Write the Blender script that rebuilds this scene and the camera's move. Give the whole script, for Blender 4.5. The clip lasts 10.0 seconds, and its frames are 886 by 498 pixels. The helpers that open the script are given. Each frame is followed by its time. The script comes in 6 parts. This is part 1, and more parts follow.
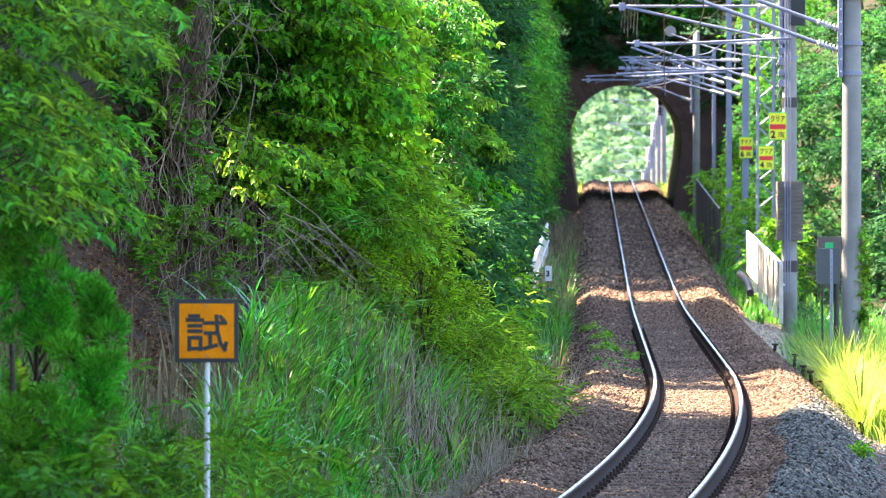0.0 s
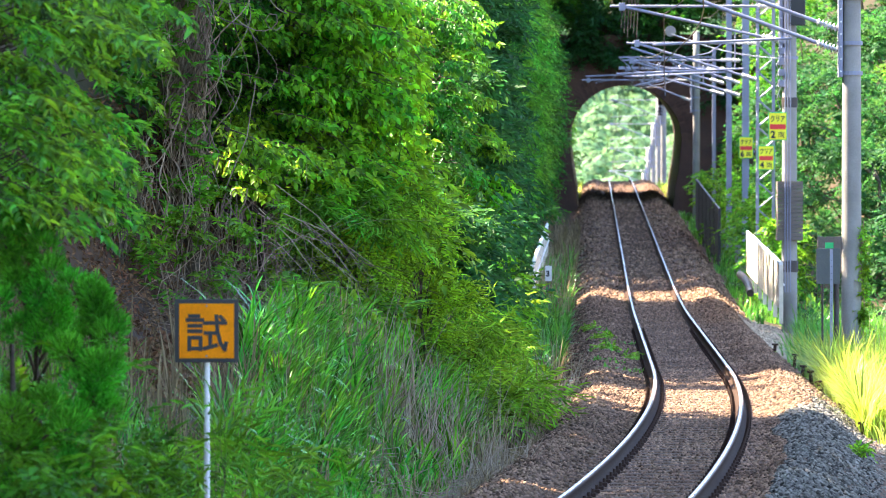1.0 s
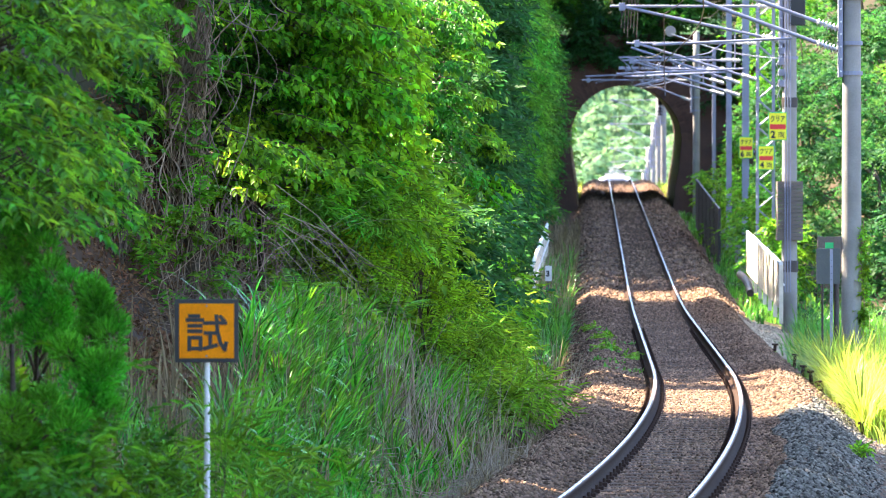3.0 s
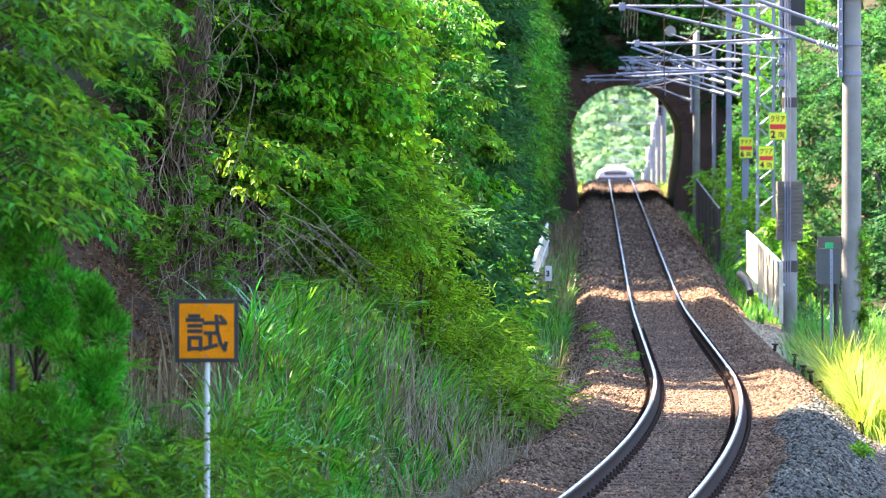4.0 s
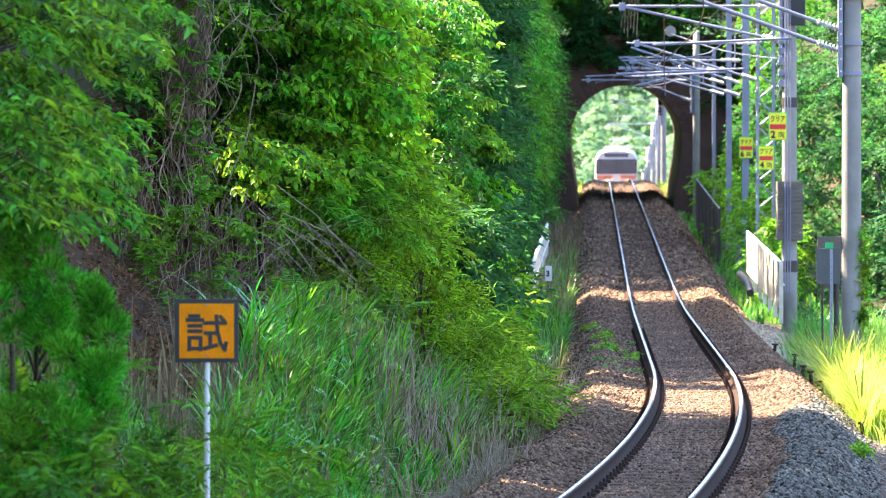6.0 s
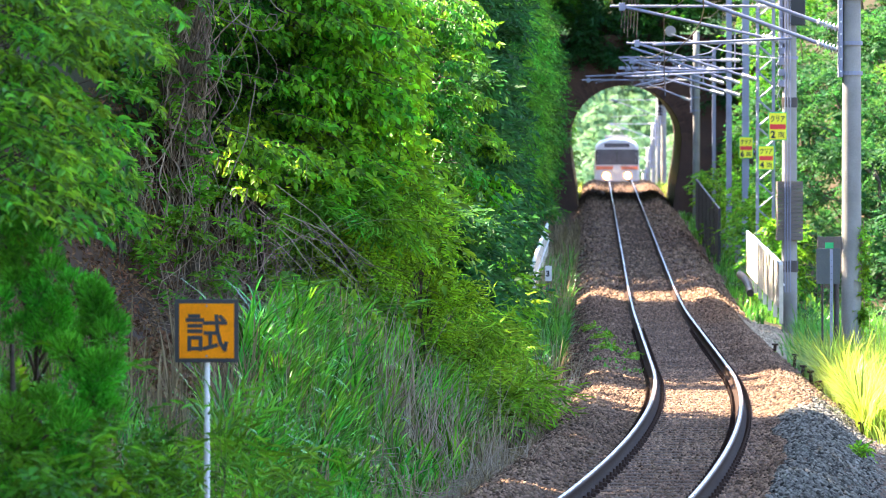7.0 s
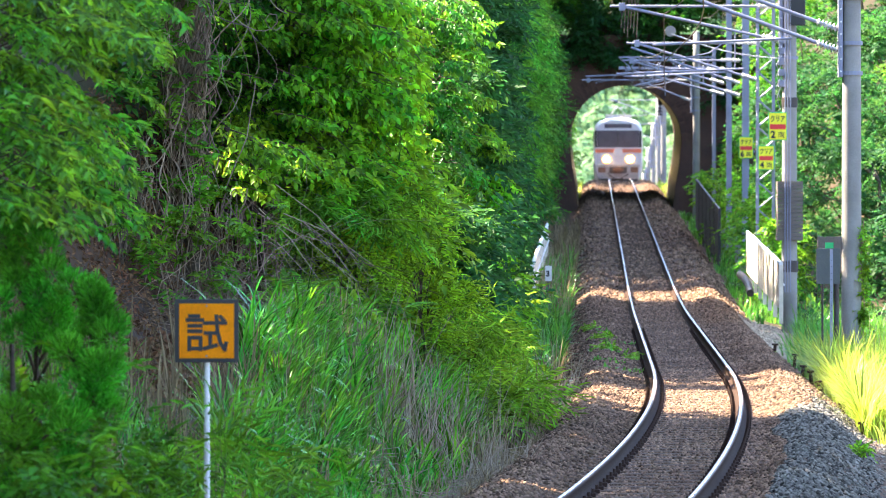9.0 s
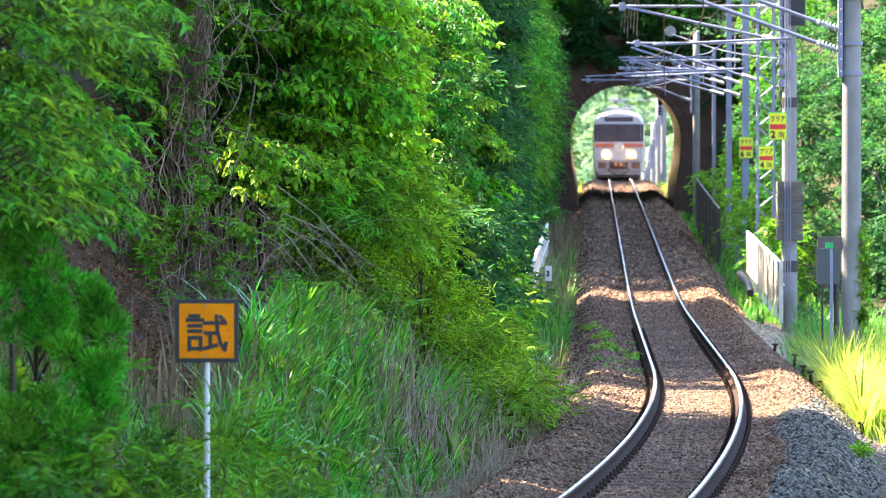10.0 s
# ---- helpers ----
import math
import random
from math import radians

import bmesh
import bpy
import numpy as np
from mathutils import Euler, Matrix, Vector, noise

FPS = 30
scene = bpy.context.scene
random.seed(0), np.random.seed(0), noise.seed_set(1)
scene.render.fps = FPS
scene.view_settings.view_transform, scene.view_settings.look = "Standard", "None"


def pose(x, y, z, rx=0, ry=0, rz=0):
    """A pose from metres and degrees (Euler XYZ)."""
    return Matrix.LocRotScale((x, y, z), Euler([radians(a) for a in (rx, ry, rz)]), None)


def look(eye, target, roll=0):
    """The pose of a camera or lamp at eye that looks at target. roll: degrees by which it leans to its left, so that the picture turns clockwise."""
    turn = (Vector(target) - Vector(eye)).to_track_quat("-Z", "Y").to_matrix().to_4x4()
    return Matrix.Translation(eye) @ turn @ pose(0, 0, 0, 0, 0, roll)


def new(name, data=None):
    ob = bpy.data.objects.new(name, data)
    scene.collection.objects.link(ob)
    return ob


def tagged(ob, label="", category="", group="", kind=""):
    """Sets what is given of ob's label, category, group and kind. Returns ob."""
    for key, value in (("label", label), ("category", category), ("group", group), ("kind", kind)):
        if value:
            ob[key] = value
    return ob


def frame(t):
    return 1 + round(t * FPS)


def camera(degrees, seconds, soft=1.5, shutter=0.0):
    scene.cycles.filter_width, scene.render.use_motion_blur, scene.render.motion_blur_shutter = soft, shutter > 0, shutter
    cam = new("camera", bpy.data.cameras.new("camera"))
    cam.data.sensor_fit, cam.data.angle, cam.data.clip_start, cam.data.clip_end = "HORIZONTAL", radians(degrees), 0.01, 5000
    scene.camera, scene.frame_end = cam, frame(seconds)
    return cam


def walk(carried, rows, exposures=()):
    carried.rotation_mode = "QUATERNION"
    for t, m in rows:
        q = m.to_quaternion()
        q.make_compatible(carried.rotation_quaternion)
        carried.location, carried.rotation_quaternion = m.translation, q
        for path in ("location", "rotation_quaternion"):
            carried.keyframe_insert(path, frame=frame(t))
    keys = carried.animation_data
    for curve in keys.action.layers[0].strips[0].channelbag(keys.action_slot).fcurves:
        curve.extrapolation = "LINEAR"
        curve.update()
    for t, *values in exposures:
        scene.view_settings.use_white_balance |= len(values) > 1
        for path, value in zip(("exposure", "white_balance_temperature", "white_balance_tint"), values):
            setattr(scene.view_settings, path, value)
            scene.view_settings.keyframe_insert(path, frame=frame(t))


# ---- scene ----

# camera on a tripod at the platform's end: it stands still
cam = camera(9.0, 10.0, soft=0.6)
cam.data.dof.use_dof, cam.data.dof.focus_distance, cam.data.dof.aperture_fstop = True, 68.0, 6.6
EYE_Z = 2.72
walk(cam, [(0.0, pose(0, 0, EYE_Z, 90 - 0.650, 0, 0)), (10.0, pose(0, 0, EYE_Z, 90 - 0.650, 0, 0))],
     exposures=[(0.0, 3.05, 6150, 14), (10.0, 3.05, 6150, 14)])

# daylight: sun from the left, a little ahead of the camera
SUN_EL, SUN_AZ = radians(49), radians(-25)
sun_from = Vector((-math.cos(SUN_EL) * math.cos(SUN_AZ), -math.cos(SUN_EL) * math.sin(SUN_AZ), math.sin(SUN_EL)))
world = bpy.data.worlds.new("sky")
scene.world = world
world.use_nodes = True
wn = world.node_tree.nodes
sky = wn.new("ShaderNodeTexSky")
sky.sky_type, sky.sun_disc = "NISHITA", False
sky.sun_elevation, sky.sun_rotation = SUN_EL, math.atan2(sun_from.x, sun_from.y)
sky.air_density, sky.dust_density = 1.0, 1.5
world.node_tree.links.new(sky.outputs[0], wn["Background"].inputs[0])
wn["Background"].inputs[1].default_value = 0.105
sun = new("sun", bpy.data.lights.new("sun", "SUN"))
sun.data.energy, sun.data.angle, sun.data.color = 5.0, radians(0.55), (1.0, 0.83, 0.59)
sun.matrix_basis = look(sun_from * 60, (0, 0, 0))


# ---------------------------------------------------------------- materials
def material(name, color, rough=0.7, metal=0.0, vary=0.25, scale=6.0, fine=60.0, bump=0.15, second=None, amount=0.5,
             island=0.0, spots=0.5):
    """Base colour broken up at two scales, towards a second colour in patches, with fine relief."""
    m = bpy.data.materials.new(name)
    m.use_nodes = True
    n, k = m.node_tree.nodes, m.node_tree.links
    b = n["Principled BSDF"]
    b.inputs["Metallic"].default_value = metal
    co = n.new("ShaderNodeTexCoord")
    big, small = n.new("ShaderNodeTexNoise"), n.new("ShaderNodeTexNoise")
    big.inputs["Scale"].default_value, small.inputs["Scale"].default_value = scale, fine
    big.inputs["Detail"].default_value, small.inputs["Detail"].default_value = 5.0, 3.0
    for t in (big, small):
        k.new(co.outputs["Object"], t.inputs["Vector"])
    ramp = n.new("ShaderNodeMapRange")
    ramp.inputs["From Min"].default_value, ramp.inputs["From Max"].default_value = spots - 0.12, spots + 0.18
    ramp.inputs["To Max"].default_value = amount
    k.new(big.outputs["Fac"], ramp.inputs["Value"])
    mix = n.new("ShaderNodeMix")
    mix.data_type = "RGBA"
    mix.inputs["A"].default_value = (*color, 1)
    mix.inputs["B"].default_value = (*(second or [c * 0.6 for c in color]), 1)
    k.new(ramp.outputs[0], mix.inputs["Factor"])
    hsv = n.new("ShaderNodeHueSaturation")
    k.new(mix.outputs["Result"], hsv.inputs["Color"])
    val = n.new("ShaderNodeMapRange")
    val.inputs["From Min"].default_value, val.inputs["From Max"].default_value = 0.25, 0.75
    val.inputs["To Min"].default_value, val.inputs["To Max"].default_value = 1 - vary, 1 + vary
    k.new(small.outputs["Fac"], val.inputs["Value"])
    last = val
    if island:
        geo, obj = n.new("ShaderNodeNewGeometry"), n.new("ShaderNodeObjectInfo")
        add = n.new("ShaderNodeMath")
        add.operation = "ADD"
        k.new(geo.outputs["Random Per Island"], add.inputs[0])
        k.new(obj.outputs["Random"], add.inputs[1])
        fr = n.new("ShaderNodeMath")
        fr.operation = "FRACT"
        k.new(add.outputs[0], fr.inputs[0])
        isl = n.new("ShaderNodeMapRange")
        isl.inputs["To Min"].default_value, isl.inputs["To Max"].default_value = 1 - island, 1 + island
        k.new(fr.outputs[0], isl.inputs["Value"])
        mul = n.new("ShaderNodeMath")
        mul.operation = "MULTIPLY"
        k.new(val.outputs[0], mul.inputs[0])
        k.new(isl.outputs[0], mul.inputs[1])
        last = mul
    k.new(last.outputs[0], hsv.inputs["Value"])
    k.new(hsv.outputs[0], b.inputs["Base Color"])
    rr = n.new("ShaderNodeMapRange")
    rr.inputs["To Min"].default_value, rr.inputs["To Max"].default_value = max(rough - 0.12, 0.03), min(rough + 0.12, 1)
    k.new(small.outputs["Fac"], rr.inputs["Value"])
    k.new(rr.outputs[0], b.inputs["Roughness"])
    if bump:
        bp = n.new("ShaderNodeBump")
        bp.inputs["Strength"].default_value, bp.inputs["Distance"].default_value = bump, 0.02
        k.new(small.outputs["Fac"], bp.inputs["Height"])
        k.new(bp.outputs[0], b.inputs["Normal"])
    return m


def leaf_material(name, color, through_color, hue=0.03, value=0.55, gloss=0.38, glow=0.38, shine=0.28):
    """Foliage: colour drifts from leaf to leaf and from clump to clump, light comes through."""
    m = bpy.data.materials.new(name)
    m.use_nodes = True
    n, k = m.node_tree.nodes, m.node_tree.links
    b, out = n["Principled BSDF"], n["Material Output"]
    geo, co = n.new("ShaderNodeNewGeometry"), n.new("ShaderNodeTexCoord")
    noise_t = n.new("ShaderNodeTexNoise")
    noise_t.inputs["Scale"].default_value = 1.3
    clump = n.new("ShaderNodeTexNoise")
    clump.inputs["Scale"].default_value = 3.2
    k.new(co.outputs["Object"], clump.inputs["Vector"])
    k.new(co.outputs["Object"], noise_t.inputs["Vector"])
    tr = n.new("ShaderNodeBsdfTranslucent")
    for col, sock in ((color, b.inputs["Base Color"]), (through_color, tr.inputs["Color"])):
        hsv = n.new("ShaderNodeHueSaturation")
        hsv.inputs["Color"].default_value = (*col, 1)
        h = n.new("ShaderNodeMapRange")
        h.inputs["To Min"].default_value, h.inputs["To Max"].default_value = 0.5 - hue, 0.5 + hue
        h.inputs["From Min"].default_value, h.inputs["From Max"].default_value = 0.3, 0.7
        k.new(noise_t.outputs["Fac"], h.inputs["Value"])
        v = n.new("ShaderNodeMapRange")
        v.inputs["To Min"].default_value, v.inputs["To Max"].default_value = 1 - value, 1 + value
        k.new(geo.outputs["Random Per Island"], v.inputs["Value"])
        k.new(h.outputs[0], hsv.inputs["Hue"])
        drift = n.new("ShaderNodeMapRange")
        drift.inputs["From Min"].default_value, drift.inputs["From Max"].default_value = 0.32, 0.68
        drift.inputs["To Min"].default_value, drift.inputs["To Max"].default_value = 0.62, 1.42
        k.new(clump.outputs["Fac"], drift.inputs["Value"])
        both = n.new("ShaderNodeMath")
        both.operation = "MULTIPLY"
        k.new(v.outputs[0], both.inputs[0])
        k.new(drift.outputs[0], both.inputs[1])
        k.new(both.outputs[0], hsv.inputs["Value"])
        k.new(hsv.outputs[0], sock)
    b.inputs["Roughness"].default_value = gloss
    b.inputs["Specular IOR Level"].default_value = shine
    mix = n.new("ShaderNodeMixShader")
    mix.inputs[0].default_value = glow
    k.new(b.outputs[0], mix.inputs[1])
    k.new(tr.outputs[0], mix.inputs[2])
    k.new(mix.outputs[0], out.inputs["Surface"])
    return m


def lamp_material(name, color, strength):
    m = bpy.data.materials.new(name)
    m.use_nodes = True
    b = m.node_tree.nodes["Principled BSDF"]
    b.inputs["Base Color"].default_value = (*color, 1)
    b.inputs["Emission Color"].default_value = (*color, 1)
    b.inputs["Emission Strength"].default_value = strength
    return m


M_SOIL = material("soil", (0.06, 0.042, 0.026), 0.95, vary=0.4, scale=0.8, fine=14, bump=0.8, second=(0.045, 0.06, 0.02), amount=0.8)
M_BANK = material("bank_soil", (0.065, 0.032, 0.015), 0.95, vary=0.5, scale=1.5, fine=9, bump=1.0, second=(0.05, 0.035, 0.025), amount=0.8)
M_BALLAST = material("ballast_bed", (0.12, 0.072, 0.048), 0.95, vary=0.65, scale=0.5, fine=22, bump=1.0, second=(0.075, 0.042, 0.028), amount=0.8)
M_STONE = material("ballast_stone", (0.225, 0.143, 0.093), 0.9, vary=0.2, scale=0.5, fine=40, bump=0.4, second=(0.105, 0.064, 0.042), amount=0.8, island=0.7)
M_STONE_GREY = material("grey_ballast_stone", (0.140, 0.132, 0.112), 0.9, vary=0.2, scale=0.6, fine=40, bump=0.4, second=(0.085, 0.076, 0.064), island=0.9)
M_SAND = material("sandy_gravel", (0.42, 0.33, 0.23), 0.9, vary=0.2, scale=0.8, fine=40, bump=0.4, second=(0.28, 0.20, 0.13), island=0.4)
M_RAIL = material("rail_steel_rusty", (0.050, 0.030, 0.023), 0.9, 0.0, vary=0.3, scale=3, fine=50, second=(0.035, 0.022, 0.018))
M_HEAD_EDGE = material("rail_head_dull", (0.15, 0.115, 0.105), 0.7, 0.0, vary=0.2, scale=2, fine=40, bump=0.05, second=(0.15, 0.12, 0.11))
M_HEAD = material("rail_head_polished", (0.50, 0.49, 0.54), 0.28, 1.0, vary=0.14, scale=2, fine=40, bump=0.02, second=(0.5, 0.49, 0.5))
M_SLEEPER = material("weathered_sleeper", (0.12, 0.078, 0.055), 0.9, vary=0.35, scale=4, fine=50, bump=0.4, second=(0.10, 0.075, 0.06))
M_CONCRETE = material("pole_concrete", (0.30, 0.285, 0.275), 0.85, vary=0.12, scale=1.4, fine=45, bump=0.25, second=(0.17, 0.165, 0.16), amount=0.8)
M_GALV = material("galvanised_steel", (0.27, 0.28, 0.37), 0.62, 0.2, vary=0.12, scale=4, fine=70, bump=0.08, second=(0.20, 0.20, 0.26))
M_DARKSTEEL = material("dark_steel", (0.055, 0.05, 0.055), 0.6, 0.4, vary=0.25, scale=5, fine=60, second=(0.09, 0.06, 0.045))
M_PORCELAIN = material("porcelain", (0.50, 0.50, 0.52), 0.25, vary=0.05, scale=8, bump=0.0, second=(0.40, 0.39, 0.38))
M_WIRE = material("wire", (0.10, 0.085, 0.08), 0.6, 0.6, bump=0.0)
M_BRICK = material("tunnel_brick", (0.12, 0.052, 0.032), 0.9, vary=0.3, scale=1.2, fine=30, bump=0.4, second=(0.035, 0.028, 0.025), amount=0.9, island=0.3)
# reddish brown mortar, darkened: the portal's deep shade is put into it
M_MORTAR = material("shade_dark_mortar", (0.095, 0.050, 0.034), 0.95, vary=0.3, scale=1.0, fine=20, bump=0.5, second=(0.025, 0.02, 0.018))
M_LINING = material("damp_lining", (0.034, 0.020, 0.014), 0.5, vary=0.3, scale=1.0, fine=20, bump=0.25, second=(0.025, 0.02, 0.018))
M_LINING.node_tree.nodes["Principled BSDF"].inputs["Specular IOR Level"].default_value = 0.28
M_TWIG = material("bare_twig", (0.19, 0.135, 0.09), 0.9, vary=0.25, scale=6, fine=40, bump=0.3, second=(0.11, 0.075, 0.05), island=0.4)
M_BARK = material("bark", (0.09, 0.06, 0.038), 0.95, vary=0.4, scale=5, fine=30, bump=0.9, second=(0.07, 0.055, 0.045))
M_VINE = material("dry_vine", (0.19, 0.13, 0.08), 0.95, vary=0.3, scale=6, fine=40, bump=0.5, second=(0.10, 0.065, 0.042), island=0.4)
M_WHITE = material("white_paint", (0.76, 0.75, 0.74), 0.55, vary=0.08, scale=3, fine=50, bump=0.05, second=(0.50, 0.46, 0.42), amount=0.6, spots=0.6)
M_BLACK = material("black_paint", (0.02, 0.02, 0.022), 0.5, vary=0.2, scale=5, bump=0.05)
M_ORANGE = material("orange_board", (0.95, 0.29, 0.0), 0.6, vary=0.1, scale=7, fine=60, bump=0.05, second=(0.70, 0.20, 0.0), amount=0.6)
M_YELLOW = material("yellow_board", (0.93, 0.86, 0.015), 0.5, vary=0.05, scale=7, bump=0.03, second=(0.85, 0.76, 0.03))
M_RED = material("red_stripe", (0.82, 0.03, 0.03), 0.5, vary=0.06, scale=7, bump=0.03, second=(0.55, 0.05, 0.04))
M_GREEN = material("green_edge", (0.03, 0.48, 0.14), 0.5, vary=0.06, scale=7, bump=0.03)
M_GREYBOARD = material("dark_grey_board", (0.075, 0.085, 0.09), 0.6, vary=0.2, scale=3, bump=0.1, second=(0.11, 0.11, 0.10))
M_WOOD = material("weathered_timber", (0.17, 0.14, 0.12), 0.9, vary=0.3, scale=4, fine=40, bump=0.6, second=(0.10, 0.085, 0.08))
M_FENCE = material("pale_fence_panel", (0.74, 0.66, 0.54), 0.8, vary=0.1, scale=2.5, fine=40, bump=0.15, second=(0.42, 0.35, 0.27), amount=0.8)

for dull in (M_RAIL, M_HEAD_EDGE, M_ORANGE, M_BALLAST, M_STONE, M_STONE_GREY, M_SLEEPER, M_SOIL, M_BANK):
    dull.node_tree.nodes["Principled BSDF"].inputs["Specular IOR Level"].default_value = 0.12

M_LEAF = leaf_material("broad_leaf", (0.090, 0.265, 0.022), (0.22, 0.52, 0.02), shine=0.15)
M_LEAF_LIGHT = leaf_material("young_leaf", (0.14, 0.31, 0.024), (0.32, 0.56, 0.025), shine=0.15)
# darker leaf; in the heart trees its colour stands for shaded boughs
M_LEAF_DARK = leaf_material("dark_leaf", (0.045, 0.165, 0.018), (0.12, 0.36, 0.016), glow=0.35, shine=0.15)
# deep green leaf, also the darkened copy for trees meant to be shaded
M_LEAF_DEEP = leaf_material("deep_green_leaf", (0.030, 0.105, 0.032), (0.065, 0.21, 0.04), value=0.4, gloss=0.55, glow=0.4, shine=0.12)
M_NEEDLE = leaf_material("conifer_spray", (0.090, 0.37, 0.022), (0.15, 0.46, 0.02), value=0.5, gloss=0.5, glow=0.15, shine=0.1)
M_CYPRESS = leaf_material("cypress_spray", (0.125, 0.37, 0.032), (0.20, 0.50, 0.035), gloss=0.5, glow=0.35)
M_GRASS = leaf_material("grass_blade", (0.085, 0.24, 0.036), (0.17, 0.44, 0.04), gloss=0.28)
# yellower, paler copy of grass_blade: sunlight put into the colour
M_GRASS_SUN = leaf_material("grass_blade_sun_tint", (0.24, 0.33, 0.04), (0.44, 0.55, 0.07), gloss=0.4, glow=0.5)
M_STRAW = leaf_material("dry_grass", (0.24, 0.18, 0.10), (0.25, 0.18, 0.09), hue=0.01, gloss=0.8, glow=0.25)
M_LITTER = leaf_material("dead_leaf", (0.16, 0.085, 0.04), (0.18, 0.10, 0.04), hue=0.02, gloss=0.8, glow=0.15)
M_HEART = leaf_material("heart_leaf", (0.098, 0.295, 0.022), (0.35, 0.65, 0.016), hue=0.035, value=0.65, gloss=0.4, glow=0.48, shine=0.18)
# paler copy of heart_leaf: sun coming through is put into the colour
M_HEART_SUN_TINT = leaf_material("heart_leaf_backlight_tint", (0.15, 0.37, 0.018), (0.46, 0.76, 0.02), hue=0.03, value=0.5, gloss=0.45, glow=0.55, shine=0.15)
M_PINNATE = leaf_material("pinnate_leaf", (0.072, 0.25, 0.036), (0.31, 0.58, 0.02), hue=0.045, value=0.75, gloss=0.4, glow=0.48, shine=0.22)
M_FINE = leaf_material("fine_thicket_leaf", (0.19, 0.37, 0.018), (0.42, 0.68, 0.02), hue=0.03, value=0.65, gloss=0.45, glow=0.42, shine=0.2)
M_BLADE = leaf_material("arching_blade", (0.085, 0.33, 0.030), (0.22, 0.58, 0.02), hue=0.035, value=0.8, gloss=0.24, glow=0.25, shine=0.6)
M_GREYVINE = material("grey_dead_vine", (0.31, 0.225, 0.165), 0.9, vary=0.25, scale=6, fine=40, bump=0.3, second=(0.13, 0.085, 0.055), island=0.6)
M_LEAF_HILL = leaf_material("hill_leaf", (0.060, 0.175, 0.026), (0.13, 0.34, 0.03), value=0.5, gloss=0.6, glow=0.4, shine=0.08)
# distance haze put into the leaf colour as extra blue
M_FAR = leaf_material("far_wood_haze_tint", (0.105, 0.205, 0.095), (0.17, 0.31, 0.13), hue=0.03, value=0.4, gloss=0.7)


# ---------------------------------------------------------------- building helpers
def put(ob, mat):
    ob.data.materials.append(mat)
    return ob


def arrays(name, verts, faces, mat, parent=None, smooth=False):
    """An object from arrays of vertices and of quads or triangles."""
    me = bpy.data.meshes.new(name)
    verts, faces = np.asarray(verts, np.float32), np.asarray(faces, np.int32)
    c = faces.shape[1]
    me.vertices.add(len(verts))
    me.vertices.foreach_set("co", verts.ravel())
    me.loops.add(faces.size)
    me.loops.foreach_set("vertex_index", faces.ravel())
    me.polygons.add(len(faces))
    me.polygons.foreach_set("loop_start", np.arange(0, faces.size, c, dtype=np.int32))
    if smooth:
        me.polygons.foreach_set("use_smooth", np.ones(len(faces), dtype=bool))
    me.update(calc_edges=True)
    me.validate()
    ob = put(new(name, me), mat)
    ob.parent = parent
    return ob


def part(name, bm, mat, parent=None, label="", smooth=False):
    """Links a bmesh as one mesh object under a thing or a part."""
    me = bpy.data.meshes.new(name)
    if smooth:
        for f in bm.faces:
            f.smooth = True
    bmesh.ops.recalc_face_normals(bm, faces=bm.faces)
    bm.to_mesh(me)
    bm.free()
    ob = put(new(name, me), mat)
    ob.parent = parent
    if label:
        tagged(ob, label)
    return ob


def thing(name, m, label, category, group="", kind=""):
    e = new(name)
    e.empty_display_size = 0.2
    e.matrix_basis = m
    return tagged(e, label, category, group, kind)


def box(bm, x0, x1, y0, y1, z0, z1, bevel=0.0):
    r = bmesh.ops.create_cube(bm, size=1.0)
    vs = r["verts"]
    for v in vs:
        v.co = Vector(((x0 + x1) / 2 + v.co.x * (x1 - x0), (y0 + y1) / 2 + v.co.y * (y1 - y0), (z0 + z1) / 2 + v.co.z * (z1 - z0)))
    if bevel:
        bmesh.ops.bevel(bm, geom=list({e for v in vs for e in v.link_edges}), offset=bevel, segments=2, affect="EDGES", profile=0.6)


def rod(bm, a, b, r0, r1=None, seg=8):
    a, b = Vector(a), Vector(b)
    d = b - a
    m = Matrix.Translation((a + b) / 2) @ d.to_track_quat("Z", "Y").to_matrix().to_4x4()
    bmesh.ops.create_cone(bm, cap_ends=True, segments=seg, radius1=r0, radius2=r0 if r1 is None else r1, depth=d.length, matrix=m)


def tube(bm, pts, radii, seg=7):
    """A round tube along a bent line."""
    rings = []
    pts = [Vector(p) for p in pts]
    for i, p in enumerate(pts):
        d = (pts[min(i + 1, len(pts) - 1)] - pts[max(i - 1, 0)]).normalized()
        q = d.to_track_quat("Z", "Y")
        r = radii[i] if hasattr(radii, "__len__") else radii
        rings.append([bm.verts.new(p + q @ Vector((r * math.cos(6.2832 * j / seg), r * math.sin(6.2832 * j / seg), 0))) for j in range(seg)])
    for a, b in zip(rings, rings[1:]):
        for j in range(seg):
            bm.faces.new((a[j], a[(j + 1) % seg], b[(j + 1) % seg], b[j]))
    bm.faces.new(rings[0])
    bm.faces.new(rings[-1])


# ---------------------------------------------------------------- the line: plan and gradient
def track_x(y):
    """Where the line's centre lies across the view: a left-hand curve near the platform, then nearly straight."""
    x = 3.70 + 0.0262 * (y - 84)
    if y < 84:
        x -= 0.00195 * (84 - y) ** 2 / 2
    if y > 281:
        x += 0.0025 * (y - 281)
    return x


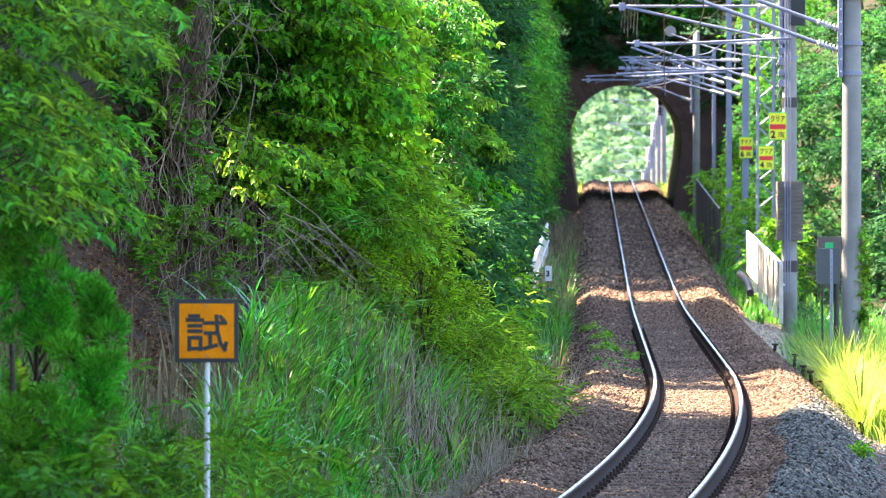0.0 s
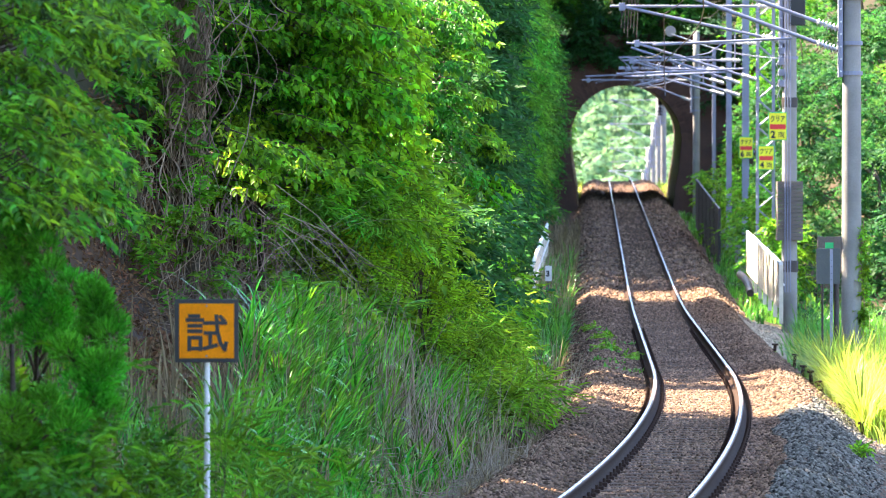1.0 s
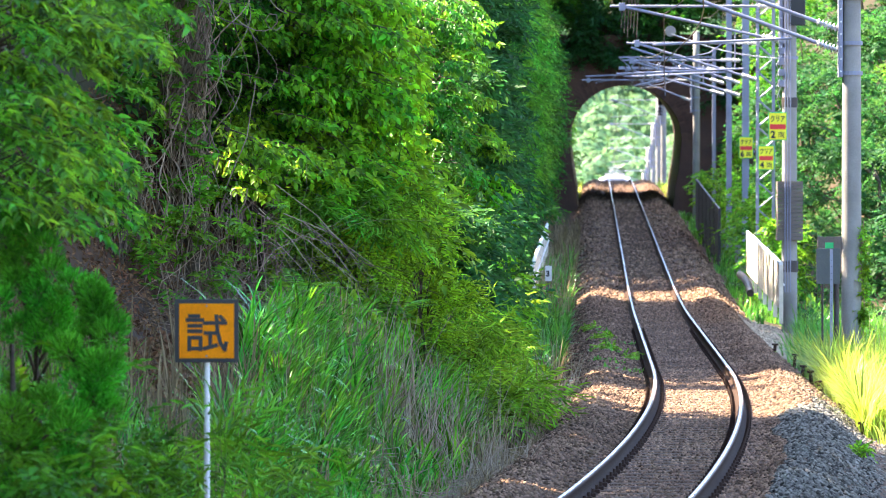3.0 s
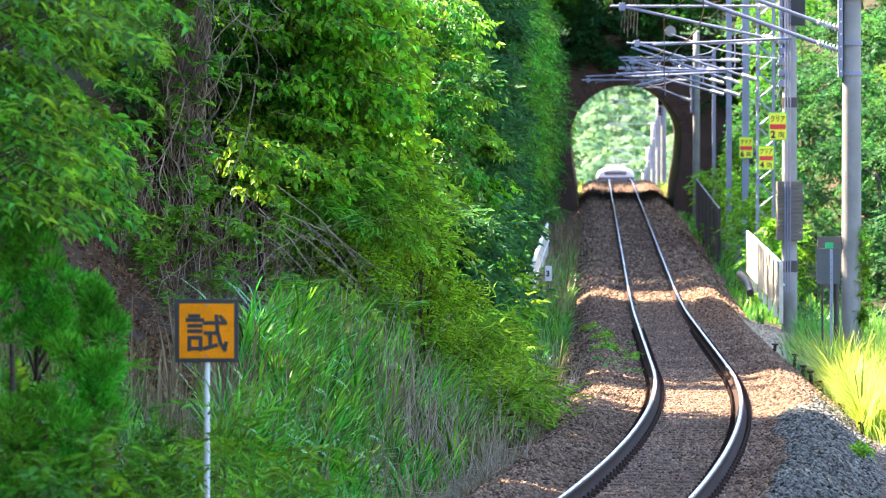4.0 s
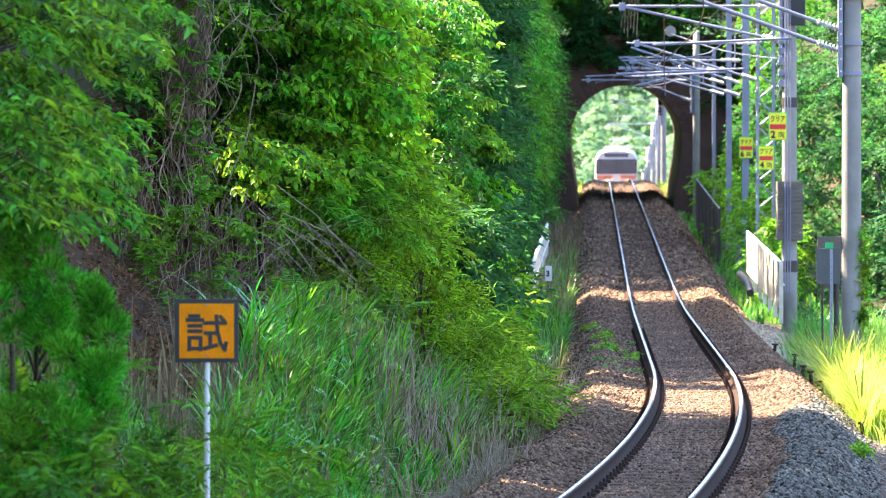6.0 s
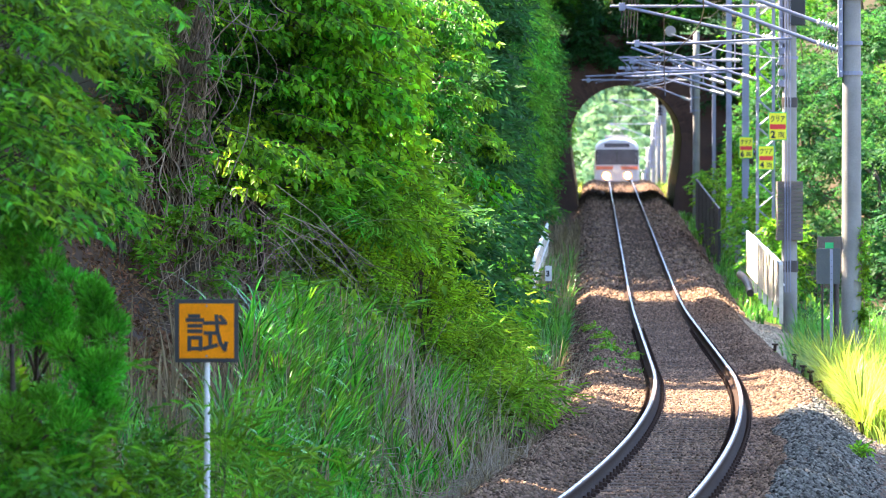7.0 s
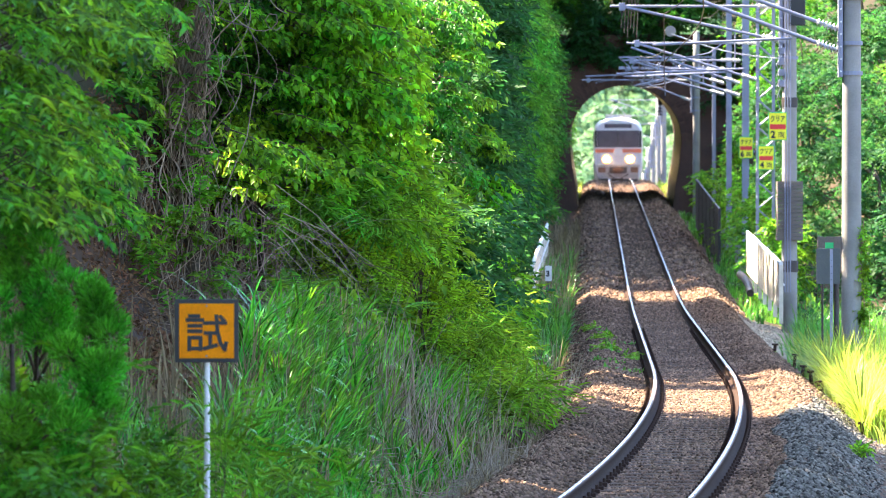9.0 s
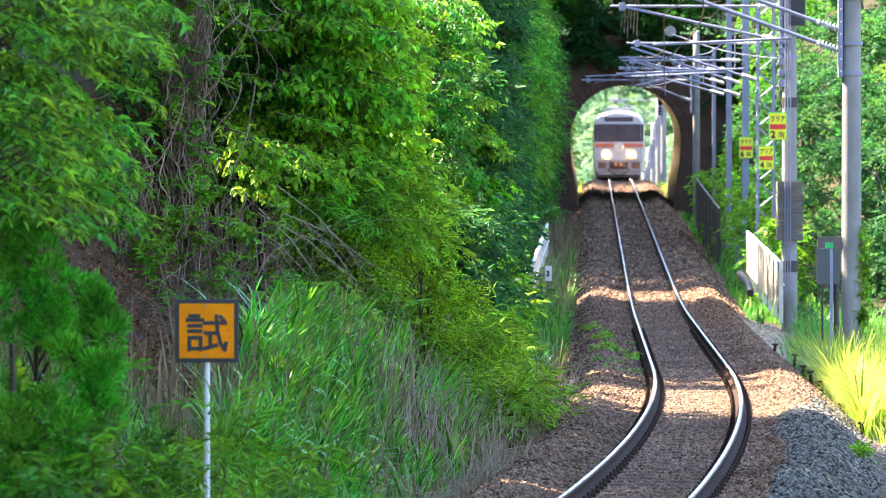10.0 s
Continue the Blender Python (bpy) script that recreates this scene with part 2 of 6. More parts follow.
def track_z(y):
    """Height of the rail head: level, then 19.5 per mille up to a summit past the tunnel, and down again."""
    if y < 115:
        return 0.0
    if y < 143:
        return 0.0195 * (y - 115) ** 2 / 56
    if y < 270:
        return 0.0195 * (y - 129)
    if y < 353:
        return 2.75 + 0.0195 * (y - 270) - 0.000315 * (y - 270) ** 2
    return 2.198 - 0.033 * (y - 353)


def smoothstep(a, b, v):
    t = min(max((v - a) / (b - a), 0), 1)
    return t * t * (3 - 2 * t)


def bumpy(x, y, s, seed=0.0):
    return noise.noise(Vector((x * s, y * s, seed)))


def ground_z(u, y):
    """Height of the ground at u metres to the right of the line's centre."""
    base = track_z(y) if y < 420 else track_z(420) - 0.033 * (min(y, 560) - 420)
    if y > 560:
        base = track_z(420) - 0.033 * 140
    a = abs(u)
    h = -0.165 - 0.43 * smoothstep(1.5, 2.35, a) + 0.10 * math.exp(-((a - 1.3) / 0.32) ** 2)
    if u < 0:
        h += 1.75 * smoothstep(2.3, 4.4, a)
        steep = 1.0 - 0.8 * smoothstep(262, 300, y)
        back = 0.95 * smoothstep(44, 52, y) * (1 - smoothstep(68, 78, y))
        h += steep * (3.3 * smoothstep(4.2 + back, 6.8 + back, a) + 0.55 * max(a - 6.0 - back, 0) * (1 if a < 30 else 30 / a))
    else:
        h += -0.25 * smoothstep(2.2, 3.5, a)
        hill = smoothstep(120, 230, y) * (1 - smoothstep(256, 300, y))
        h += -1.2 * smoothstep(5, 9, a) * (1 - hill)
        h += hill * (5.5 * smoothstep(3.6, 9.0, a) + 0.45 * max(a - 8, 0) * (1 if a < 40 else 40 / a))
    h += bumpy(u, y, 0.6) * 0.12 * smoothstep(2.2, 4, a) + bumpy(u, y, 0.12, 4) * 0.8 * smoothstep(6, 14, a)
    # distant hills that close the valley
    h += 150 * smoothstep(620, 1500, y) + 40 * smoothstep(60, 400, a) * (0.6 + 0.4 * bumpy(u, y, 0.004))
    return base + h


def ground():
    ys = [-400, -200, -100, -50, -20] + list(np.arange(0, 46, 4)) + list(np.arange(46, 270, 1.0)) + list(np.arange(272, 420, 6)) + \
        list(np.arange(430, 700, 20)) + [750, 800, 900, 1000, 1150, 1300, 1600, 2200, 3200, 4500]
    side = [1.35, 1.5, 1.7, 1.9, 2.1, 2.35, 2.7, 3.1, 3.5, 3.9, 4.3, 4.7, 5.1, 5.5, 5.9, 6.3, 6.8, 7.5, 8.5, 10, 12, 15, 19, 25, 35, 55, 90, 160, 300, 700, 2000]
    us = [-s for s in reversed(side)] + [-1.2, -1.05, -0.9, -0.7, 0.0, 0.7, 0.9, 1.05, 1.2] + side
    verts = [(track_x(y if y < 600 else 600) + u, y, ground_z(u, y)) for y in ys for u in us]
    w = len(us)
    faces = [(i * w + j, i * w + j + 1, (i + 1) * w + j + 1, (i + 1) * w + j) for i in range(len(ys) - 1) for j in range(w - 1)]
    ob = arrays("ground", verts, faces, M_SOIL, smooth=True)
    ob.data.materials.append(M_BALLAST)
    ob.data.materials.append(M_BANK)
    idx = np.zeros(len(faces), np.int32)
    for f in range(len(faces)):
        u = us[f % (w - 1)]
        if -2.35 <= u < 2.35:
            idx[f] = 1
        elif -7.5 < u < -3.9:
            idx[f] = 2
    ob.data.polygons.foreach_set("material_index", idx)
    return tagged(ob, "brown soil and stone ballast ground of a railway cutting", "ground", kind="structure")


ground()


def railway():
    t = thing("railway_track", Matrix(), "single railway track with polished rails on brown ballast", "railway track", kind="structure")
    ys = list(np.arange(40, 300, 1.0)) + list(np.arange(300, 620, 6.0))
    prof = [(-0.062, -0.152), (-0.062, -0.142), (-0.012, -0.126), (-0.009, -0.05), (-0.031, -0.038), (-0.0325, -0.009), (-0.028, -0.003), (-0.017, 0.0),
            (0.013, 0.0), (0.028, -0.003), (0.0325, -0.009), (0.031, -0.038), (0.009, -0.05), (0.012, -0.126), (0.062, -0.142), (0.062, -0.152)]
    n = len(prof)
    for side in (-0.566, 0.566):
        verts = []
        for y in ys:
            th = math.atan(track_x(y + 0.5) - track_x(y - 0.5))
            cx, cz = track_x(y), track_z(y)
            for a, b in prof:
                verts.append((cx + (side + a) * math.cos(th), y - (side + a) * math.sin(th), cz + b))
        faces = [(i * n + j, i * n + (j + 1) % n, (i + 1) * n + (j + 1) % n, (i + 1) * n + j) for i in range(len(ys) - 1) for j in range(n)]
        ob = arrays("rail", verts, faces, M_RAIL, t)
        ob.data.materials.append(M_HEAD)
        ob.data.materials.append(M_HEAD_EDGE)
        idx = np.array([1 if f % n == 7 else 2 if f % n in (6, 8) else 0 for f in range(len(faces))], np.int32)
        ob.data.polygons.foreach_set("material_index", idx)
        tagged(ob, "steel rail with a worn bright head and rusty web")
    return t


TRACK = railway()


# ---------------------------------------------------------------- tunnel
TUN0, TUN1 = 240.0, 262.0


def arch(half=2.39, height=4.81, floor=-0.6, n=28):
    """Outline of the horseshoe bore from the left foot over the crown to the right foot, about the rail's height."""
    pts = [(-half * 0.84, floor), (-half * 0.90, 0.6), (-half * 0.96, 1.4)]
    top = height - half
    for i in range(n + 1):
        a = math.pi - math.pi * i / n
        pts.append((half * math.cos(a), top + half * math.sin(a)))
    return pts + [(half * 0.96, 1.4), (half * 0.90, 0.6), (half * 0.84, floor)]


def tunnel():
    t = thing("tunnel", Matrix(), "short dark brick railway tunnel through a wooded ridge", "tunnel", kind="structure")
    inner = arch()
    n = len(inner)
    # lining
    ys = np.linspace(TUN0 + 0.5, TUN1 - 0.5, 9)
    verts, faces = [], []
    for y in ys:
        verts += [(track_x(y) + a, y, track_z(y) + b) for a, b in inner]
    for i in range(len(ys) - 1):
        faces += [(i * n + j, i * n + j + 1, (i + 1) * n + j + 1, (i + 1) * n + j) for j in range(n - 1)]
    arrays("lining", verts, faces, M_LINING, t)
    # portal walls with the bore cut through
    for y, thick, name in ((TUN0, 0.55, "portal_wall"), (TUN1 - 0.55, 0.55, "portal_wall")):
        bm = bmesh.new()
        cx, cz = track_x(y), track_z(y)
        outer = [(-7.5, -0.6), (-7.5, 0.6), (-7.5, 1.4)]
        for a, b in inner[3:-3]:
            outer.append((max(min(a * 3.3, 7.5), -7.5), 6.7 if abs(a) < 2.2 else b))
        outer += [(7.5, 1.4), (7.5, 0.6), (7.5, -0.6)]
        rows = []
        for yy in (y, y + thick):
            rows.append(([bm.verts.new((cx + a, yy, cz + b)) for a, b in inner], [bm.verts.new((cx + a, yy, cz + b)) for a, b in outer]))
        for i in range(n - 1):
            bm.faces.new((rows[0][0][i], rows[0][0][i + 1], rows[0][1][i + 1], rows[0][1][i]))
            bm.faces.new((rows[1][0][i], rows[1][1][i], rows[1][1][i + 1], rows[1][0][i + 1]))
            bm.faces.new((rows[0][0][i], rows[1][0][i], rows[1][0][i + 1], rows[0][0][i + 1]))
            bm.faces.new((rows[0][1][i], rows[0][1][i + 1], rows[1][1][i + 1], rows[1][1][i]))
        part(name, bm, M_MORTAR, t)
    # ring of bricks round the near bore
    y, cx, cz = TUN0, track_x(TUN0), track_z(TUN0)
    me = None
    for ring in range(3):
        for i in range(64):
            a = math.pi * (i + 0.5 + 0.5 * (ring % 2)) / 64
            r = 2.39 + 0.13 + ring * 0.235
            if me is None:
                bm = bmesh.new()
                box(bm, -0.112, 0.112, -0.03, 0.03, -0.048, 0.048)
                me = bpy.data.meshes.new("brick")
                bm.to_mesh(me)
                bm.free()
                me.materials.append(M_BRICK)
            ob = new("brick", me)
            ob.parent = t
            ob.matrix_basis = Matrix.Translation((cx + r * math.cos(a), y, cz + 2.42 + r * math.sin(a))) @ Matrix.Rotation(-a, 4, "Y")
    # coping along the top
    bm = bmesh.new()
    box(bm, cx - 7.6, cx + 7.6, y - 0.12, y + 0.5, cz + 6.70, cz + 6.98, 0.02)
    part("coping", bm, M_MORTAR, t)
    # earth over the bore
    us, yy = np.linspace(-9, 9, 19), np.linspace(TUN0 + 0.5, TUN1 - 0.5, 9)
    verts = [(track_x(y) + u, y, track_z(240) + 6.6 + 2.0 * math.sin(math.pi * j / 8) + 0.5 * abs(u) + 0.3 * bumpy(u, y, 0.5)) for j, y in enumerate(yy) for u in us]
    faces = [(i * 19 + j, i * 19 + j + 1, (i + 1) * 19 + j + 1, (i + 1) * 19 + j) for i in range(8) for j in range(18)]
    tagged(arrays("hilltop", verts, faces, M_SOIL, smooth=True), "wooded earth ridge over the tunnel", "hill", kind="structure")


tunnel()


# ---------------------------------------------------------------- poles, wires, signs
def insulator(bm, a, b, r=0.075, n=7):
    """A ribbed porcelain rod from a to b."""
    a, b = Vector(a), Vector(b)
    rod(bm, a, b, r * 0.45, seg=8)
    d = (b - a).normalized()
    for i in range(n):
        c = a.lerp(b, (i + 0.7) / (n + 0.4))
        rod(bm, c - d * 0.012, c + d * 0.012, r, r * 0.75, seg=10)


def cantilever(t, y, u, top, low, left=-0.3, twin=False, reach=None):
    """Arm over the line, in the space of a pole u metres from the centre: top tube, strut, steady arm and insulators."""
    def tube_part(name, a, b, r, mat=M_GALV):
        bm = bmesh.new()
        rod(bm, a, b, r, seg=10)
        return part(name, bm, mat, t)
    tip = left - u
    tube_part("top_tube", (tip - 0.25, 0, top), (-0.75, 0, top), 0.03)
    bm = bmesh.new()
    insulator(bm, (-0.15, 0, top), (-0.75, 0, top))
    part("insulator", bm, M_PORCELAIN, t)
    rises = [(low, top)] + ([(low + 0.37, top + 0.38)] if twin else [])
    for lo, hi in rises:
        a, b = Vector((-0.17, 0, lo)), Vector((tip if reach is None else reach, 0, hi))
        d = (b - a).normalized()
        tube_part("strut", a + d * 0.5, b, 0.034)
        bm = bmesh.new()
        insulator(bm, a, a + d * 0.5)
        part("insulator", bm, M_PORCELAIN, t)
    # hanger and steady arm that hold the contact wire
    wire = 4.9
    run = (1.25 - 0.17) / max(-tip - 0.17, 0.5)
    tube_part("hanger", (-1.25, 0, low + (top - low) * run), (-1.25, 0, wire + 0.40), 0.016)
    tube_part("registration_tube", (tip - 0.1, 0, wire + 0.30), (-1.05, 0, wire + 0.42), 0.024)
    bm = bmesh.new()
    tube(bm, [(tip + 1.15, 0, wire + 0.34), (tip + 0.9, 0, wire + 0.16), (tip + 0.3, 0, wire + 0.03)], 0.014, 6)
    part("steady_arm", bm, M_GALV, t)
    bm = bmesh.new()
    box(bm, tip - 0.05, tip + 0.09, -0.05, 0.05, top - 0.10, top + 0.08, 0.01)
    part("clamp", bm, M_GALV, t)


def bands(t, zs, r, mat=M_GALV):
    for z in zs:
        bm = bmesh.new()
        rod(bm, (0, 0, z - 0.035), (0, 0, z + 0.035), r, seg=20)
        box(bm, -r - 0.06, -r + 0.02, -0.03, 0.03, z - 0.03, z + 0.03)
        part("band", bm, mat, t)


def base_pose(y, u, sink=0.4):
    return pose(track_x(y) + u, y, track_z(y))


def concrete_pole(y, u, label, r0=0.185, r1=0.15, height=9.0, top=6.9, low=5.08, twin=False, arm=True, bracket=True, left=-0.3, reach=None):
    t = thing("catenary_pole", base_pose(y, u), label, "pole", "overhead line poles")
    bm = bmesh.new()
    tube(bm, [(0, 0, z) for z in np.linspace(-1.2, height, 8)], list(np.linspace(r0, r1, 8)), 24)
    part("shaft", bm, M_CONCRETE, t, smooth=True)
    if bracket:
        bm = bmesh.new()
        outline = ((-0.165, -0.12), (-0.24, -0.12), (-0.24, 0.12), (-0.165, 0.12), (-0.165, 0.09), (-0.225, 0.09), (-0.225, -0.09), (-0.165, -0.09))
        lo_v, hi_v = [[bm.verts.new((a, b, z)) for a, b in outline] for z in (low - 0.45, top + 0.4)]
        for j in range(8):
            bm.faces.new((lo_v[j], lo_v[(j + 1) % 8], hi_v[(j + 1) % 8], hi_v[j]))
        bm.faces.new(lo_v)
        bm.faces.new(hi_v)
        part("bracket_channel", bm, M_GALV, t)
        for i in range(9 if y < 140 else 0):
            bm = bmesh.new()
            z = low - 0.35 + i * 0.22
            rod(bm, (-0.20, -0.118, z), (-0.20, -0.132, z), 0.018, seg=6)
            part("bolt", bm, M_WHITE, t)
        bands(t, (low - 0.38, low + 0.15, low + 0.95, top), r0 + 0.012)
    if arm:
        cantilever(t, y, u, top, low, left, twin=twin, reach=reach)
    return t


pole_a = concrete_pole(99.6, 3.12, "sunlit round concrete catenary pole with a climbing vine", top=6.25, twin=True)
pole_b = concrete_pole(129.0, 3.06, "grey concrete catenary pole wrapped with timber slats", top=6.75, low=5.95, left=-0.8)
pole_f = concrete_pole(226.0, 2.75, "grey concrete catenary pole beside the tunnel portal", r0=0.15, r1=0.13, height=7.0, top=5.05, low=4.2, left=-1.6, reach=-2.35)
for y in (362, 397, 440, 490, 550):
    concrete_pole(float(y), 3.0, "pale concrete catenary pole beyond the tunnel", r0=0.20, r1=0.16, height=8.2, top=6.3, low=5.2)


def timber_wrap():
    """Horizontal boards bound round the second pole, with dark bands above and below."""
    for i in range(15):
        z = -2.38 + EYE_Z + i * 0.0905 + 1.05
        bm = bmesh.new()
        w = 0.285 + 0.012 * random.random()
        box(bm, -w, w, -0.30, 0.30, z, z + 0.083, 0.008)
        part("board", bm, M_WOOD, pole_b)
    bm = bmesh.new()
    rod(bm, (0, 0, 0.66), (0, 0, 0.92), 0.205, seg=24)
    part("dark_band", bm, M_DARKSTEEL, pole_b)
    bm = bmesh.new()
    rod(bm, (0, 0, 4.43), (0, 0, 4.66), 0.185, seg=24)
    part("dark_band", bm, M_DARKSTEEL, pole_b)
    bm = bmesh.new()
    for k in range(3):
        tube(bm, [(-0.12 + 0.06 * k, -0.34, z) for z in np.linspace(0.2, 7.4, 14)], 0.014, 6)
    part("conduit", bm, M_GALV, pole_b)
    bm = bmesh.new()
    box(bm, -0.02, 0.34, -0.35, -0.18, 6.3, 6.95, 0.02)
    part("switch_box", bm, M_BLACK, pole_b)
    bm = bmesh.new()
    for k, z in enumerate((4.9, 5.15, 5.4, 5.65, 5.9)):
        box(bm, -0.26, -0.12, -0.16, 0.06, z, z + 0.16, 0.02)
        tube(bm, [(-0.2, -0.1, z), (-0.3, -0.1, z - 0.25), (-0.22, -0.1, z - 0.5)], 0.012, 6)
    part("cable_clamp", bm, M_GALV, pole_b)


timber_wrap()


def lattice_pole(y, u, height=9.0):
    t = thing("lattice_pole", base_pose(y, u), "galvanised steel lattice mast on a concrete footing", "pole", "overhead line poles")
    h, b0 = 0.21, 1.0
    for sx in (-1, 1):
        for sy in (-1, 1):
            bm = bmesh.new()
            box(bm, sx * h - 0.03, sx * h + 0.03, sy * h - 0.006, sy * h + 0.006, b0, height)
            box(bm, sx * h - 0.006, sx * h + 0.006, sy * h - 0.03, sy * h + 0.03, b0, height)
            part("leg", bm, M_GALV, t)
    bm = bmesh.new()
    z, k = b0, 1
    while z < height - 0.4:
        for s in (-1, 1):
            rod(bm, (-h * k, s * h, z), (h * k, s * h, z + 0.36), 0.017, seg=5)
            rod(bm, (s * h, -h * k, z), (s * h, h * k, z + 0.36), 0.017, seg=5)
        z, k = z + 0.36, -k
    part("lacing", bm, M_GALV, t)
    bm = bmesh.new()
    box(bm, -0.27, 0.27, -0.27, 0.27, -0.8, b0, 0.03)
    part("footing", bm, M_CONCRETE, t)
    bm = bmesh.new()
    box(bm, -0.33, 0.33, -0.33, 0.33, b0, b0 + 0.05)
    part("base_plate", bm, M_DARKSTEEL, t)
    cantilever(t, y, u, 6.08, 5.1)
    return t


lattice = lattice_pole(148.0, 3.10)


def steel_pole(y, u, top, low, w=0.10):
    t = thing("steel_pole", base_pose(y, u), "slim grey-blue steel catenary post", "pole", "overhead line poles")
    bm = bmesh.new()
    q, e = w - 0.016, 0.008
    outline = ((-w, -w), (w, -w), (w, -q), (e, -q), (e, q), (w, q), (w, w), (-w, w), (-w, q), (-e, q), (-e, -q), (-w, -q))
    lo_v, hi_v = [[bm.verts.new((a, b, z)) for a, b in outline] for z in (-0.9, 8.6)]
    for j in range(12):
        bm.faces.new((lo_v[j], lo_v[(j + 1) % 12], hi_v[(j + 1) % 12], hi_v[j]))
    bm.faces.new(lo_v)
    bm.faces.new(hi_v)
    part("shaft", bm, M_GALV, t)
    bm = bmesh.new()
    box(bm, -0.3, 0.3, -0.3, 0.3, -1.2, 0.2, 0.03)
    part("footing", bm, M_CONCRETE, t)
    cantilever(t, y, u, top, low, twin=True)
    return t


steel_a = steel_pole(167.0, 3.10, 5.68, 4.63)
steel_b = steel_pole(187.0, 3.10, 5.45, 4.60, 0.09)


def portal_beam():
    """Lattice cross beam in front of the tunnel mouth."""
    y = 222.0
    t = thing("cross_beam", pose(track_x(y), y, track_z(y)), "blue-grey steel lattice gantry beam before the tunnel", "gantry")
    for z in (5.55, 5.95):
        bm = bmesh.new()
        box(bm, -0.4, 3.4, -0.06, 0.06, z - 0.035, z + 0.035)
        part("chord", bm, M_GALV, t)
    bm = bmesh.new()
    for i in range(8):
        rod(bm, (-0.4 + i * 0.47, 0, 5.55 if i % 2 else 5.95), (0.07 + i * 0.47, 0, 5.95 if i % 2 else 5.55), 0.02, seg=6)
    part("lacing", bm, M_GALV, t)
    bm = bmesh.new()
    box(bm, 3.30, 3.44, -0.07, 0.07, -0.8, 6.3)
    part("post", bm, M_GALV, t)


portal_beam()


def wire(name, pts, r, label):
    bm = bmesh.new()
    tube(bm, pts, r, 5)
    return tagged(part(name, bm, M_WIRE), label, "cable", "overhead wires")


def overhead_wires():
    stand = [20, 60, 99.6, 129, 148, 167, 187, 226, 262, 300, 362, 397, 440, 490, 550]
    def at(y, h, side=0.0):
        return (track_x(y) + side, y, track_z(y) + h)
    pts, mess = [], []
    for i, (a, b) in enumerate(zip(stand, stand[1:])):
        za, zb = (0.2 if i % 2 else -0.2), (-0.2 if i % 2 else 0.2)
        for k in range(8):
            f = k / 8
            y = a + (b - a) * f
            hi = 5.75 - 0.75 * smoothstep(150, 230, y) + 0.55 * smoothstep(255, 300, y)
            sag = 0.35 * min((b - a) / 40, 1) * 4 * f * (1 - f)
            base = track_z(a) * (1 - f) + track_z(b) * f
            s = za * (1 - f) + zb * f
            pts.append((track_x(y) + s, y, base + 4.9 - (0.3 * smoothstep(200, 234, y) - 0.3 * smoothstep(250, 280, y))))
            mess.append((track_x(y) + s, y, base + hi - sag * 0.6))
    wire("contact_wire", pts, 0.009, "thin dark contact wire hung over the railway track")
    wire("messenger_wire", mess, 0.010, "sagging dark steel messenger cable over the track")
    for i in range(18, len(pts) - 8, 3):
        wire("dropper", [pts[i], mess[i]], 0.005, "thin vertical dropper wire between overhead cables")
    # feeder cables on the pole tops and the tensioning cables in front of the tunnel
    for dx, h in ((-0.15, 7.6), (0.2, 8.2)):
        line = []
        for a, b in zip(stand[1:8], stand[2:8]):
            for k in range(6):
                f = k / 6
                y = a + (b - a) * f
                line.append((track_x(y) + 3.05 + dx, y, track_z(y) + h - 0.9 * f * (1 - f)))
        wire("feeder_cable", line, 0.012, "dark feeder cable strung along the pole tops")
    for k in range(6):
        x = 4.88 - 0.75 + 0.075 * k
        wire("hanging_wire", [(x, 130 + 0.1 * k, 8.4), (x + 0.03, 130 + 0.1 * k, 7.2), (x - 0.02, 130 + 0.1 * k, 6.35 - 0.12 * (k % 3))], 0.010,
             "bundle of thin wires hanging from the catenary arm")
    bm = bmesh.new()
    c = Vector((5.23, 129.5, 6.26))
    rod(bm, c + Vector((0, -0.05, 0)), c + Vector((0, 0.05, 0)), 0.125, seg=22)
    rod(bm, c + Vector((0, -0.07, 0)), c + Vector((0, 0.07, 0)), 0.045, seg=12)
    tagged(part("tension_pulley", bm, M_CONCRETE), "round grey pulley wheel hung under the catenary arm", "pulley")
    a = Vector((5.25, 129.4, 6.2))
    wire("jumper_cable", [a.lerp(Vector((7.75, 129.0, 5.62)), f) + Vector((0, 0, -0.12 * math.sin(3.1416 * f))) for f in np.linspace(0, 1, 12)], 0.016,
         "thick pale jumper cable sagging to the pole").data.materials[0] = M_PORCELAIN
    for y, w, dz in ((146, 0.9, -0.5), (165, 1.2, -0.7), (186, 1.3, -0.6), (205, 1.6, -0.5)):
        line = [(track_x(y) + w * (f - 0.3), y + 6 * f, track_z(y) + 5.55 + dz * math.sin(3.1416 * f) + 0.35 * f) for f in np.linspace(0, 1, 10)]
        wire("jumper_cable", line, 0.016, "dark jumper cable looping between catenary wires")


overhead_wires()


# strokes of the signs' characters: x0, z0, x1, z1 in a unit square, and the width
KURIA = [[(0.42, 0.95, 0.12, 0.50), (0.34, 0.80, 0.85, 0.80), (0.85, 0.80, 0.62, 0.30), (0.62, 0.30, 0.25, 0.05)],
         [(0.25, 0.92, 0.25, 0.42), (0.75, 0.95, 0.75, 0.42), (0.75, 0.42, 0.45, 0.05)],
         [(0.10, 0.85, 0.90, 0.85), (0.90, 0.85, 0.62, 0.55), (0.50, 0.68, 0.46, 0.35), (0.46, 0.35, 0.22, 0.05)]]
